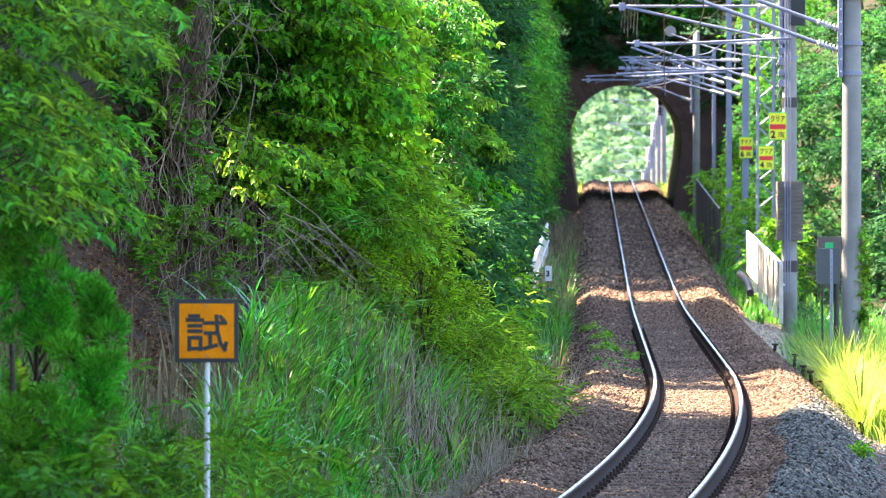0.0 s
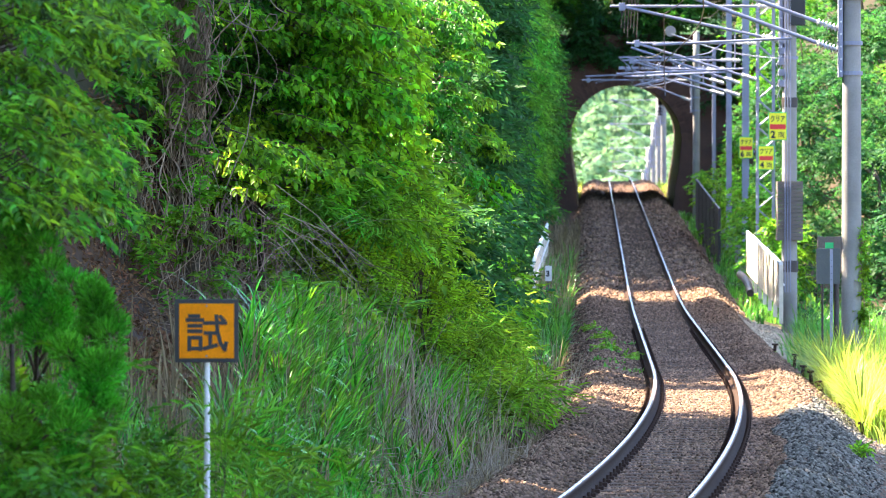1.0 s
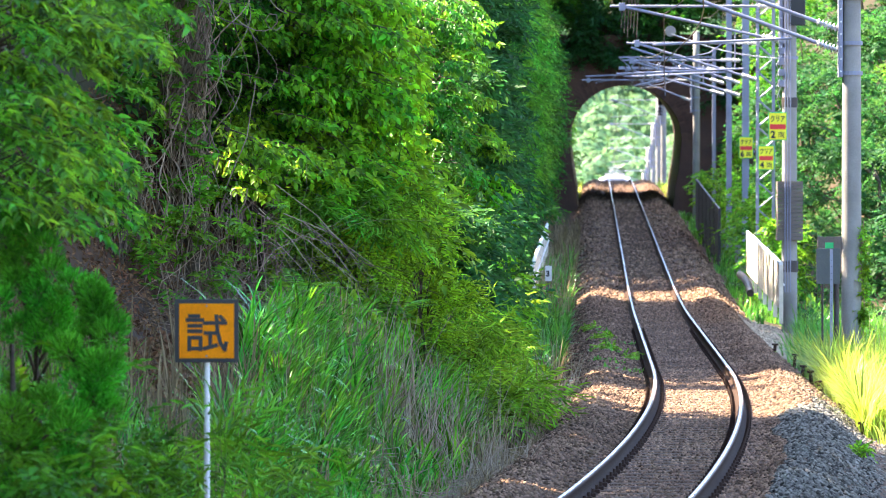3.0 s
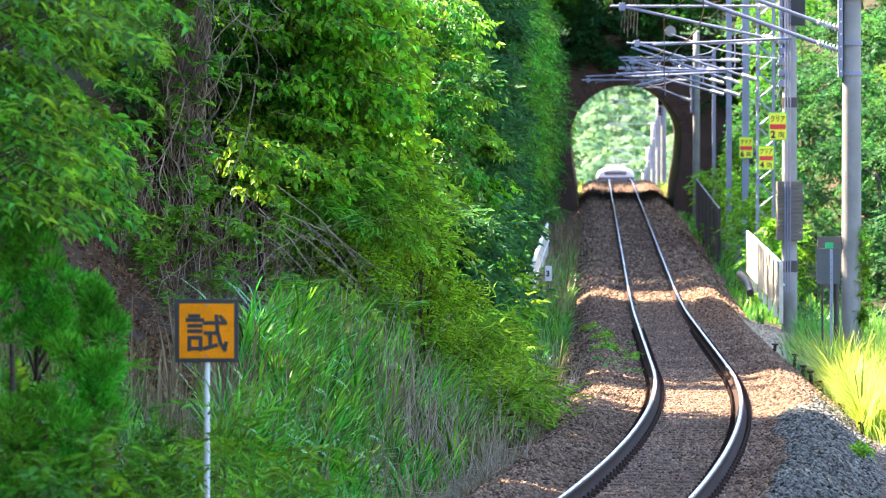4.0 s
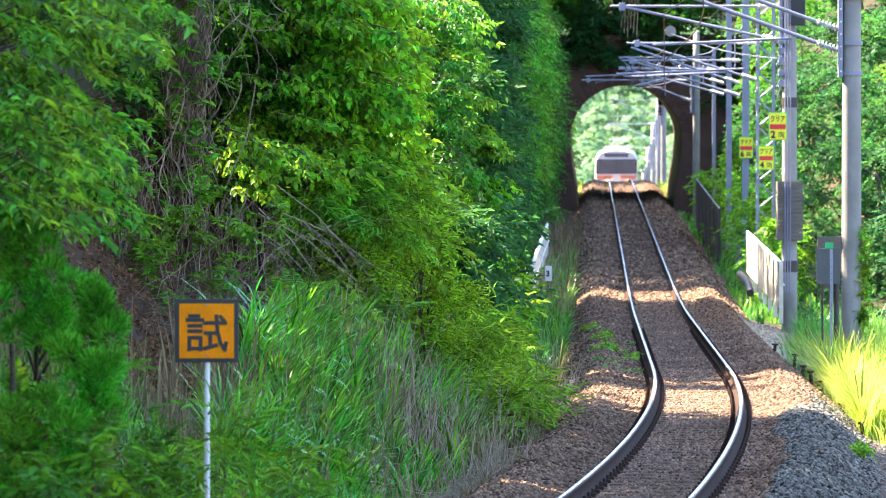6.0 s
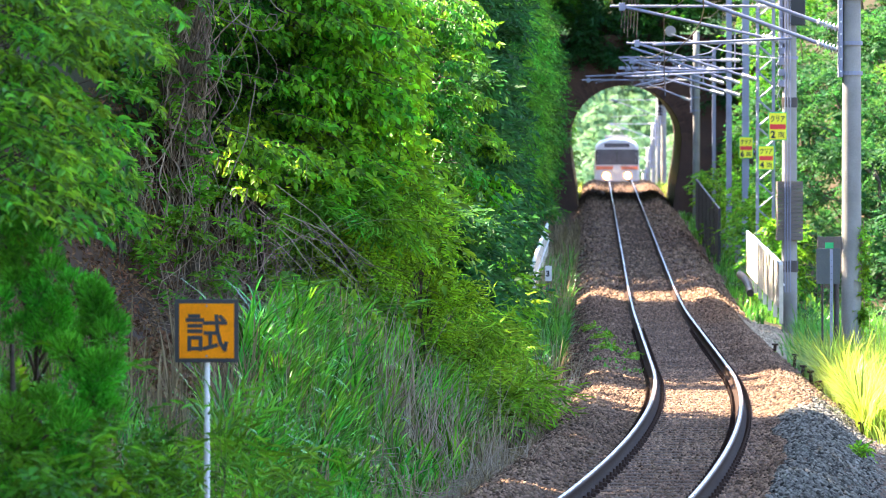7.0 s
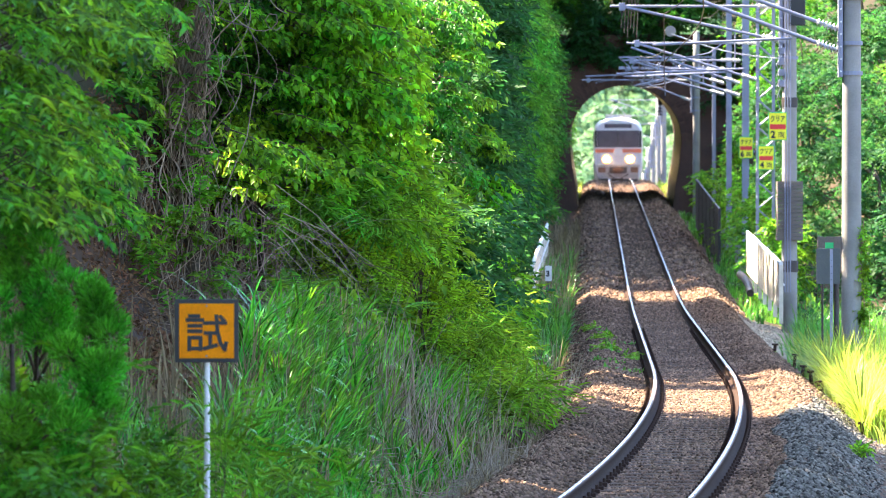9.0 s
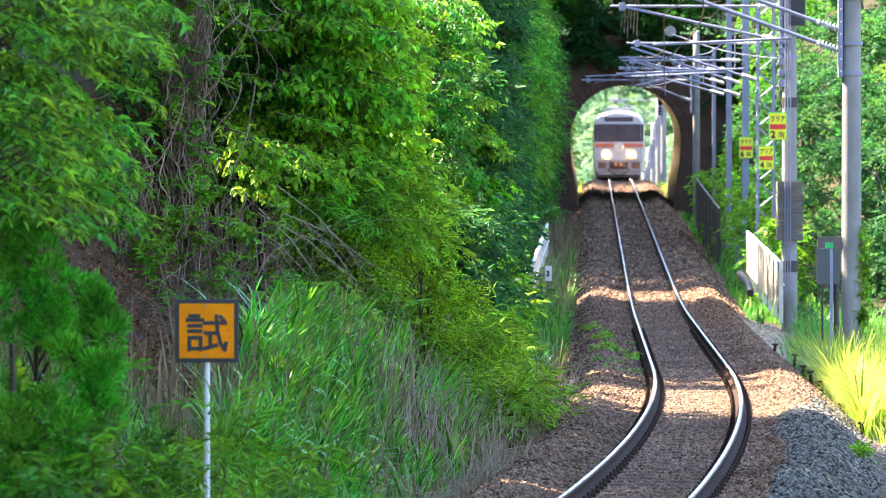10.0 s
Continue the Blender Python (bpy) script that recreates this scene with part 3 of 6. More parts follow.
CARS = [(0.05, 0.92, 0.95, 0.92), (0.12, 0.68, 0.12, 0.05), (0.12, 0.68, 0.88, 0.68), (0.88, 0.68, 0.88, 0.05), (0.50, 0.92, 0.50, 0.25),
        (0.30, 0.52, 0.30, 0.25), (0.70, 0.52, 0.70, 0.25), (0.30, 0.25, 0.70, 0.25), (0.88, 0.05, 0.75, 0.08)]
TEST = [(0.02, 0.86, 0.40, 0.86), (0.08, 0.97, 0.30, 0.97), (0.06, 0.70, 0.36, 0.70), (0.06, 0.55, 0.36, 0.55), (0.07, 0.38, 0.07, 0.04),
        (0.35, 0.38, 0.35, 0.04), (0.07, 0.37, 0.35, 0.37), (0.07, 0.07, 0.35, 0.07), (0.44, 0.78, 0.97, 0.78), (0.47, 0.50, 0.72, 0.50),
        (0.59, 0.50, 0.59, 0.12), (0.44, 0.07, 0.74, 0.16), (0.74, 0.97, 0.77, 0.55), (0.77, 0.55, 0.85, 0.20), (0.85, 0.20, 0.95, 0.04),
        (0.95, 0.04, 0.98, 0.22), (0.84, 0.95, 0.93, 0.85)]


def strokes(t, name, segs, x, z, w, h, y, pen, mat=None):
    for i, (a, b, c, d) in enumerate(segs):
        bm = bmesh.new()
        p, q = Vector((x + a * w, 0, z + b * h)), Vector((x + c * w, 0, z + d * h))
        e = (q - p).normalized()
        s = Vector((-e.z, 0, e.x)) * pen / 2
        p, q = p - e * pen * 0.4, q + e * pen * 0.4
        yy = y - 0.0004 * i
        f = [bm.verts.new((v.x, yy, v.z)) for v in (p - s, q - s, q + s, p + s)]
        g = [bm.verts.new((v.x, yy - 0.003, v.z)) for v in (p - s, q - s, q + s, p + s)]
        bm.faces.new(g)
        for j in range(4):
            bm.faces.new((f[j], f[(j + 1) % 4], g[(j + 1) % 4], g[j]))
        part("stroke", bm, mat or M_BLACK, t)


def digit(t, text, x, z, size, y):
    cu = bpy.data.curves.new("digit", "FONT")
    cu.body, cu.size, cu.extrude, cu.offset = text, size, 0.002, 0.008
    tmp = bpy.data.objects.new("digit", cu)
    scene.collection.objects.link(tmp)
    me = bpy.data.meshes.new_from_object(tmp.evaluated_get(bpy.context.evaluated_depsgraph_get()))
    bpy.data.objects.remove(tmp)
    ob = put(new("digit", me), M_BLACK)
    me.materials.clear()
    me.materials.append(M_BLACK)
    ob.parent = t
    ob.matrix_basis = pose(x, y, z, 90)
    return ob


def clear_sign(x, y, z, text, label):
    """Yellow stop-clear board with a green edge and a red stripe, w x h about 0.42 by 0.64 m; z is its lower edge."""
    t = thing("clear_sign", pose(x, y, z), label, "sign", "yellow clearance signs")
    w, h = 0.21, 0.64
    bm = bmesh.new()
    box(bm, -w, w, -0.012, 0.012, 0, h, 0.003)
    part("green_plate", bm, M_GREEN, t)
    bm = bmesh.new()
    box(bm, -w + 0.018, w - 0.018, -0.017, -0.0125, 0.018, h - 0.018)
    part("yellow_field", bm, M_YELLOW, t)
    bm = bmesh.new()
    box(bm, -w + 0.03, w - 0.03, -0.022, -0.0175, 0.25, 0.365)
    part("red_stripe", bm, M_RED, t)
    for i, segs in enumerate(KURIA):
        strokes(t, "character", segs, -0.165 + i * 0.115, 0.42, 0.10, 0.14, -0.0175, 0.018)
    digit(t, text, -0.165, 0.055, 0.22, -0.021)
    strokes(t, "character", CARS, 0.005, 0.06, 0.15, 0.13, -0.0175, 0.013)
    bm = bmesh.new()
    box(bm, -0.04, 0.26, 0.0125, 0.04, h * 0.3, h * 0.3 + 0.04)
    box(bm, -0.04, 0.26, 0.0125, 0.04, h * 0.75, h * 0.75 + 0.04)
    part("clamp_bar", bm, M_GALV, t)


clear_sign(7.64, 128.5, 3.745, "2", "yellow green-edged sign with red stripe on the concrete pole")
clear_sign(8.48, 147.7, 3.12, "4", "yellow green-edged sign with red stripe on the lattice mast")
clear_sign(8.98, 166.8, 3.51, "6", "yellow green-edged sign with red stripe on the steel post")


def test_sign():
    """Orange board with a black character on a thin white post."""
    y = 39.7
    x = -1.667
    t = thing("brake_test_sign", pose(x, y, -0.3), "orange square sign board with black border on a white post", "sign")
    z0 = 1.47 + 0.3
    bm = bmesh.new()
    box(bm, -0.225, 0.225, -0.012, 0.012, z0, z0 + 0.445, 0.004)
    part("border_plate", bm, M_BLACK, t)
    bm = bmesh.new()
    box(bm, -0.193, 0.193, -0.018, -0.0125, z0 + 0.03, z0 + 0.415)
    part("orange_field", bm, M_ORANGE, t)
    strokes(t, "character", TEST, -0.142, z0 + 0.08, 0.285, 0.255, -0.0185, 0.027)
    bm = bmesh.new()
    rod(bm, (0, 0.045, -0.2), (0, 0.045, z0 + 0.40), 0.021, seg=14)
    part("post", bm, M_WHITE, t, "white painted thin post with worn paint")
    for z in (z0 + 0.045, z0 + 0.40):
        bm = bmesh.new()
        rod(bm, (0.0, -0.018, z), (0.0, -0.026, z), 0.008, seg=8)
        part("bolt", bm, M_GALV, t)


test_sign()


# ---------------------------------------------------------------- fences and small line-side things
def fence(x0, y0, x1, y1, z0, z1, panels, mat, label, rail=True):
    """Upright panels between two points, tops stepping with the ground."""
    d = Vector((x1 - x0, y1 - y0, 0))
    ang = math.degrees(math.atan2(d.y, d.x))
    t = thing("fence", pose(x0, y0, 0, 0, 0, ang), label, "fence", "line-side fences")
    n, L = panels, d.length
    for i in range(n):
        a, b = L * i / n, L * (i + 1) / n
        f = i / n
        lo, hi = z0[0] * (1 - f) + z0[1] * f, z1[0] * (1 - f) + z1[1] * f
        f2 = (i + 1) / n
        lo2, hi2 = z0[0] * (1 - f2) + z0[1] * f2, z1[0] * (1 - f2) + z1[1] * f2
        bm = bmesh.new()
        vs = [bm.verts.new(v) for v in ((a + 0.012, -0.03, lo), (b - 0.012, -0.03, lo2), (b - 0.012, -0.03, hi2), (a + 0.012, -0.03, hi),
                                        (a + 0.012, 0.03, lo), (b - 0.012, 0.03, lo2), (b - 0.012, 0.03, hi2), (a + 0.012, 0.03, hi))]
        for q in ((0, 1, 2, 3), (7, 6, 5, 4), (0, 4, 5, 1), (1, 5, 6, 2), (2, 6, 7, 3), (3, 7, 4, 0)):
            bm.faces.new([vs[j] for j in q])
        part("panel", bm, mat, t)
        bm = bmesh.new()
        box(bm, a - 0.011, a + 0.011, -0.042, 0.042, lo - 0.3, hi + 0.01)
        part("post", bm, mat if rail else M_DARKSTEEL, t)
    if rail:
        bm = bmesh.new()
        tube(bm, [(L * f, 0, z1[0] * (1 - f) + z1[1] * f + 0.03) for f in np.linspace(0, 1, 6)], 0.045, 8)
        part("top_rail", bm, M_WHITE, t)
        bm = bmesh.new()
        tube(bm, [(L * f, -0.06, (z0[0] * (1 - f) + z0[1] * f) * 0.45 + (z1[0] * (1 - f) + z1[1] * f) * 0.55) for f in np.linspace(0, 1, 6)], 0.02, 6)
        part("middle_rail", bm, M_WHITE, t)
    return t


# the sunlit white fence on the line's right side, the dark one by the tunnel, and the white one on the left side
fence(6.82, 113.5, 7.62, 141.0, (0.22, 0.55), (1.10, 1.52), 7, M_FENCE, "sunlit cream panel fence with white top rail beside the track")
# dark steel colour stands in for the shade on this fence
fence(8.45, 172.0, 9.05, 201.0, (0.3, 1.2), (2.0, 2.95), 6, M_DARKSTEEL, "panel fence by the tunnel mouth, its shade put into a dark colour", rail=False)
fence(2.02, 128.0, 3.02, 163.0, (0.2, 0.7), (0.85, 1.55), 8, M_FENCE, "shaded white fence beside tall grass", rail=True)


def culvert():
    t = thing("pipe", pose(6.98, 127.0, 0.0), "dark bent pipe beside the panel fence", "pipe")
    bm = bmesh.new()
    tube(bm, [(-0.02, 5.0, 0.62), (-0.02, 3.0, 0.58), (-0.04, 1.0, 0.46), (-0.1, -1.0, 0.30)], 0.085, 12)
    part("pipe_run", bm, M_DARKSTEEL, t)


culvert()


def back_board():
    """The rear of a dark board on a post, and a weathered box behind it."""
    y = 98.0
    t = thing("sign_board", pose(6.70, y, -0.5), "rear of a dark grey board on steel posts in grass", "sign")
    bm = bmesh.new()
    box(bm, -0.20, 0.21, -0.01, 0.015, 1.50, 2.12, 0.004)
    part("panel", bm, M_GREYBOARD, t)
    bm = bmesh.new()
    box(bm, -0.045, 0.10, 0.0, 0.03, 2.12, 2.22)
    part("green_tab", bm, M_GREEN, t)
    bm = bmesh.new()
    rod(bm, (-0.09, 0.03, -0.2), (-0.09, 0.03, 1.6), 0.02, seg=8)
    part("leg", bm, M_DARKSTEEL, t)
    t2 = thing("marker_post", pose(6.66, 96.5, -0.5), "drilled grey steel angle post in grass", "post")
    bm = bmesh.new()
    box(bm, -0.026, 0.026, -0.006, 0.006, -0.3, 2.12, 0.002)
    part("angle_flat", bm, M_GALV, t2)
    for i in range(14):
        bm = bmesh.new()
        rod(bm, (0, -0.0065, 0.5 + i * 0.11), (0, -0.009, 0.5 + i * 0.11), 0.008, seg=6)
        part("hole", bm, M_BLACK, t2)
    t3 = thing("timber_box", pose(7.55, 108.0, 0.0), "weathered wooden equipment box behind the pole", "box")
    bm = bmesh.new()
    for k in range(4):
        box(bm, -0.36 + k * 0.15, -0.22 + k * 0.15, -0.15, -0.12, 1.05, 1.72)
    box(bm, -0.36, 0.24, -0.118, 0.2, 1.04, 1.73)
    part("body", bm, M_WOOD, t3)
    bm = bmesh.new()
    box(bm, -0.38, -0.26, -0.22, -0.16, 0.98, 1.15)
    part("lock_box", bm, M_DARKSTEEL, t3)
    bm = bmesh.new()
    rod(bm, (0, 0, -0.8), (0, 0, 1.04), 0.05)
    part("leg", bm, M_DARKSTEEL, t3)


back_board()


def iron_posts():
    """Short rusty bolts and stubs along the ballast's right edge."""
    rng = random.Random(5)
    for x, y, h in ((5.80, 98.4, 0.14), (5.85, 93.8, 0.23), (5.72, 89.6, 0.16), (5.82, 89.0, 0.20), (5.94, 88.0, 0.16), (5.66, 86.4, 0.2), (5.58, 83.5, 0.14), (5.70, 80.8, 0.16),
                    (5.76, 80.2, 0.18), (5.52, 77.6, 0.17), (5.62, 76.4, 0.16), (5.45, 73.0, 0.16)):
        t = thing("rusty_stub", pose(x, y, ground_z(x - track_x(y), y), rng.uniform(-6, 6), rng.uniform(-6, 6), 0), "short rusty iron stub with a flat head in ballast", "iron stub", "rusty stubs")
        bm = bmesh.new()
        rod(bm, (0, 0, -0.1), (0, 0, h), 0.028, seg=10)
        part("shank", bm, M_RAIL, t)
        bm = bmesh.new()
        box(bm, -0.055, 0.055, -0.04, 0.04, h, h + 0.03, 0.008)
        part("head", bm, M_RAIL, t)


iron_posts()


def tunnel_fitting():
    """Insulated cable support at the tunnel's far mouth."""
    t = thing("cable_support", pose(10.06, TUN1 - 0.7, 6.28), "dark insulated cable support at the tunnel mouth", "cable support")
    bm = bmesh.new()
    box(bm, -0.10, 0.10, -0.1, 0.1, 0.15, 0.55, 0.02)
    part("box", bm, M_BLACK, t)
    for k in range(3):
        bm = bmesh.new()
        rod(bm, (0, 0, -0.32 + k * 0.14), (0, 0, -0.24 + k * 0.14), 0.15, 0.10, seg=12)
        part("insulator_disc", bm, M_DARKSTEEL, t)
    bm = bmesh.new()
    rod(bm, (0.05, 0, 0.40), (1.0, 0, 0.42), 0.04, seg=8)
    part("bar", bm, M_GALV, t)
    bm = bmesh.new()
    rod(bm, (0, 0, -0.35), (0, 0, 1.3), 0.03, seg=8)
    part("rod", bm, M_DARKSTEEL, t)


tunnel_fitting()


def kilometre_post():
    t = thing("distance_post", pose(2.35, 125.5, -0.1), "small white distance post with black figure", "post")
    bm = bmesh.new()
    box(bm, -0.075, 0.075, -0.02, 0.02, 0.68, 1.02, 0.008)
    part("plate", bm, M_WHITE, t)
    bm = bmesh.new()
    rod(bm, (0, 0.03, -0.6), (0, 0.03, 1.0), 0.02, seg=8)
    part("stake", bm, M_WOOD, t)
    digit(t, "3", -0.055, 0.79, 0.17, -0.023)


kilometre_post()


# ---------------------------------------------------------------- train
M_BODY = material("white_car_body", (0.52, 0.49, 0.52), 0.35, 0.1, vary=0.04, scale=1.5, fine=40, bump=0.02, second=(0.52, 0.49, 0.50))
M_STRIPE = material("orange_stripe", (0.62, 0.17, 0.09), 0.4, vary=0.04, scale=2, bump=0.0)
M_GLASS = material("dark_windscreen", (0.035, 0.028, 0.04), 0.15, 0.0, vary=0.1, scale=2, bump=0.0)
# front glass: the sky's reflection is put into a lighter base colour
M_SCREEN = material("windscreen_sky_reflection", (0.085, 0.072, 0.092), 0.15, 0.0, vary=0.15, scale=1.2, bump=0.0, second=(0.045, 0.038, 0.05))
M_SKIRT = material("grey_skirt", (0.30, 0.29, 0.29), 0.55, 0.2, vary=0.15, scale=2, bump=0.05, second=(0.18, 0.15, 0.13))
M_COUPLER = material("rusty_coupler", (0.16, 0.09, 0.06), 0.7, 0.4, vary=0.3, scale=6)
M_LAMP = lamp_material("headlamp_glow", (1.0, 0.64, 0.27), 430)
# halo round the lamps, given by a faintly glowing orange surface
M_HALO = lamp_material("lamp_halo_glow", (1.0, 0.46, 0.14), 0.11)
# roof whiter than the body: sunlight put into its colour
M_ROOF = material("white_roof_sun_tint", (0.82, 0.82, 0.84), 0.4, vary=0.05, scale=2, bump=0.02, second=(0.6, 0.6, 0.62))
M_BEZEL = material("lamp_bezel", (0.22, 0.20, 0.19), 0.4, 0.3, bump=0.0)


def car_section(w, h, low):
    """Outline of the car body: rounded roof, straight sides, tucked skirt."""
    pts = [(-w * 0.86, low), (-w * 0.97, low + 0.55), (-w, 1.1), (-w, 2.3), (-w * 0.97, h - 0.75)]
    for i in range(1, 6):
        a = math.pi - math.pi / 2 * i / 6
        pts.append((-w * 0.97 + 0.55 * (1 + math.cos(a)), h - 0.75 + 0.62 * math.sin(a)))
    pts.append((-w * 0.35, h - 0.02))
    pts.append((0, h))
    return pts + [(-x, z) for x, z in reversed(pts[:-1])]


def rail_car(front):
    t = thing("rail_car", Matrix(), "white express rail car with orange stripe and dark windscreen" if front else "white express rail car with orange stripe, behind the lead car", "train", "train cars")
    L = 20.8
    n = len(car_section(1, 4, 0))
    stations = [(0.0, 0.93, 3.72, 0.32), (0.10, 0.965, 3.82, 0.28), (0.45, 0.99, 3.89, 0.25), (1.0, 1.0, 3.9, 0.25), (L - 0.3, 1.0, 3.9, 0.25), (L, 0.97, 3.85, 0.3)]
    bm = bmesh.new()
    rings = [[bm.verts.new((x, y, z)) for x, z in car_section(1.45 * k, h, lo)] for y, k, h, lo in stations]
    for a, b in zip(rings, rings[1:]):
        for j in range(n):
            bm.faces.new((a[j], a[(j + 1) % n], b[(j + 1) % n], b[j]))
    bm.faces.new(rings[0])
    bm.faces.new(rings[-1])
    body = part("body", bm, M_BODY, t, smooth=False)
    body.data.materials.append(M_ROOF)
    # upper faces take the roof colour with the sun in it
    for f in body.data.polygons:
        if f.center.z > 3.3:
            f.material_index = 1

    def plate(name, x0, x1, z0, z1, mat, y=-0.012, depth=0.03, bevel=0.01, parent=t, label=""):
        bm = bmesh.new()
        box(bm, x0, x1, y - depth / 2, y + depth / 2, z0, z1, bevel)
        return part(name, bm, mat, parent, label)
    if front:
        plate("windscreen", -1.24, -0.02, 2.14, 3.13, M_SCREEN, bevel=0.012)
        plate("windscreen", 0.02, 1.24, 2.14, 3.13, M_SCREEN, bevel=0.012)
        plate("pillar", -0.02, 0.02, 2.14, 3.13, M_BLACK, y=-0.02)
        for s in (-1, 1):
            bm = bmesh.new()
            box(bm, min(s * 1.252, s * 1.37), max(s * 1.252, s * 1.37), -0.022, 0.06, 2.14, 3.10, 0.01)
            part("corner_glass", bm, M_BLACK, t)
        plate("destination_panel", -0.80, 0.80, 3.27, 3.52, M_SCREEN, bevel=0.02)
        plate("lower_front", -1.20, 1.20, 0.34, 1.0, M_SKIRT, y=-0.004, depth=0.012, bevel=0.004, label="grey-mauve lower front")
        plate("stripe", -1.352, 1.352, 1.82, 2.05, M_STRIPE, y=-0.016)
        bm = bmesh.new()
        rod(bm, (0, -0.03, 1.86), (0, -0.06, 1.86), 0.27, 0.25, seg=28)
        part("emblem", bm, M_BODY, t, "round pale emblem")
        for s in (-1, 1):
            b = plate("lamp_case", s * 0.69 - 0.42, s * 0.69 + 0.42, 1.12, 1.76, M_BODY, y=-0.03, bevel=0.03)
            # glowing disc added behind the lens for the lamp's halo
            bm = bmesh.new()
            rod(bm, (s * 0.69, -0.045, 1.44), (s * 0.69, -0.062, 1.44), 0.30, 0.28, seg=20)
            part("reflector", bm, M_HALO, b, "warm lamp halo, added as a glowing disc")
            bm = bmesh.new()
            rod(bm, (s * 0.69, -0.063, 1.44), (s * 0.69, -0.085, 1.44), 0.14, 0.12, seg=16)
            part("headlamp", bm, M_LAMP, b, "glowing warm headlamp")
        plate("bumper", -1.28, 1.28, 1.02, 1.10, M_SKIRT, y=-0.03)
        plate("coupler_pocket", -0.52, 0.52, 0.62, 1.0, M_DARKSTEEL, y=-0.018)
        bm = bmesh.new()
        box(bm, -0.16, 0.16, -0.42, -0.03, 0.66, 0.94, 0.04)
        box(bm, -0.30, 0.30, -0.16, -0.04, 0.74, 0.90, 0.03)
        part("coupler", bm, M_COUPLER, t)
        for s in (-1, 1):
            plate("grille", s * 0.95 - 0.22, s * 0.95 + 0.22, 0.66, 0.98, M_COUPLER, y=-0.02)
        bm = bmesh.new()
        tube(bm, [(-0.62 + 1.24 * f, -0.05, 0.62 - 0.34 * math.sin(math.pi * f)) for f in np.linspace(0, 1, 13)], 0.035, 6)
        part("hose", bm, M_DARKSTEEL, t)
        plate("skirt", -1.16, 1.16, 0.16, 0.30, M_DARKSTEEL, y=0.02)
        for s in (-1, 1):
            bm = bmesh.new()
            rod(bm, (s * 0.5, -0.04, 2.16), (s * 0.2, -0.045, 2.75), 0.012, seg=5)
            part("wiper", bm, M_BLACK, t)
    # side windows, stripe, roof gear, wheels
    for s in (-1, 1):
        for i in range(7):
            bm = bmesh.new()
            box(bm, min(s * 1.43, s * 1.462), max(s * 1.43, s * 1.462), 2.4 + i * 2.5, 4.3 + i * 2.5, 2.0, 2.85, 0.02)
            part("side_window", bm, M_GLASS, t)
        bm = bmesh.new()
        box(bm, min(s * 1.44, s * 1.458), max(s * 1.44, s * 1.458), 1.0, L - 0.3, 1.72, 1.88)
        part("side_stripe", bm, M_STRIPE, t)
    bm = bmesh.new()
    box(bm, -0.78, 0.78, 2.2, 5.4, 3.82, 4.14, 0.08)
    part("roof_unit", bm, M_SKIRT, t)
    bm = bmesh.new()
    for s in (-1, 1):
        rod(bm, (s * 0.35, 7.2, 3.86), (s * 0.45, 8.4, 4.35), 0.025, seg=6)
        rod(bm, (s * 0.45, 8.4, 4.35), (s * 0.1, 7.6, 4.75), 0.02, seg=6)
    rod(bm, (-0.55, 7.6, 4.76), (0.55, 7.6, 4.76), 0.025, seg=6)
    part("pantograph", bm, M_GALV, t)
    bm = bmesh.new()
    rod(bm, (0.35, 0.8, 3.86), (0.35, 0.8, 4.25), 0.012, seg=5)
    part("aerial", bm, M_DARKSTEEL, t)
    for yb in (2.4, 4.5, L - 4.5, L - 2.4):
        for s in (-0.56, 0.56):
            bm = bmesh.new()
            rod(bm, (s - 0.06, yb, 0.432), (s + 0.06, yb, 0.432), 0.43, seg=24)
            part("wheel", bm, M_DARKSTEEL, t)
    for yb in (3.45, L - 3.45):
        bm = bmesh.new()
        box(bm, -0.95, 0.95, yb - 1.5, yb + 1.5, 0.35, 0.7, 0.03)
        part("bogie_frame", bm, M_DARKSTEEL, t)
    return t


CARS_OF_TRAIN = [rail_car(True), rail_car(False), rail_car(False)]


def on_track(y):
    """Pose of a car whose front stands at y on the line."""
    y2 = y + 20.8
    a, b = Vector((track_x(y + 3.4), y + 3.4, track_z(y + 3.4))), Vector((track_x(y2 - 3.4), y2 - 3.4, track_z(y2 - 3.4)))
    d = (b - a).normalized()
    p = a - d * 3.4
    return pose(p.x, p.y, p.z, math.degrees(math.asin(d.z)), 0, -math.degrees(math.atan2(d.x, d.y)))


def motions():
    """The train slows from 20 to 15 m/s as it climbs to the summit."""
    for i, car in enumerate(CARS_OF_TRAIN):
        walk(car, [(t / 2, on_track(315 + 15.0 * (10 - t / 2) + 0.25 * (10 - t / 2) ** 2 + i * 21.3)) for t in range(21)])
    # ferns and near boughs stir in the breeze
    boughs = [o for o in bpy.data.objects if o.parent is None and o.name.split(".")[0] == "leafy_tree"]
    for i, (plant, swing) in enumerate([(f, 3.0) for f in SWAY] + [(o, 0.5) for o in boughs]):
        x, y, z = plant.matrix_basis.translation
        walk(plant, [(t / 2, pose(x, y, z, swing * 0.5 * math.sin(1.9 * t / 2 + i), swing * math.sin(2.6 * t / 2 + 1.3 * i), 0)) for t in range(21)])


# ---------------------------------------------------------------- vegetation
RNG = np.random.default_rng(7)


def unit(v):
    return v / np.maximum(np.linalg.norm(v, axis=1, keepdims=True), 1e-6)


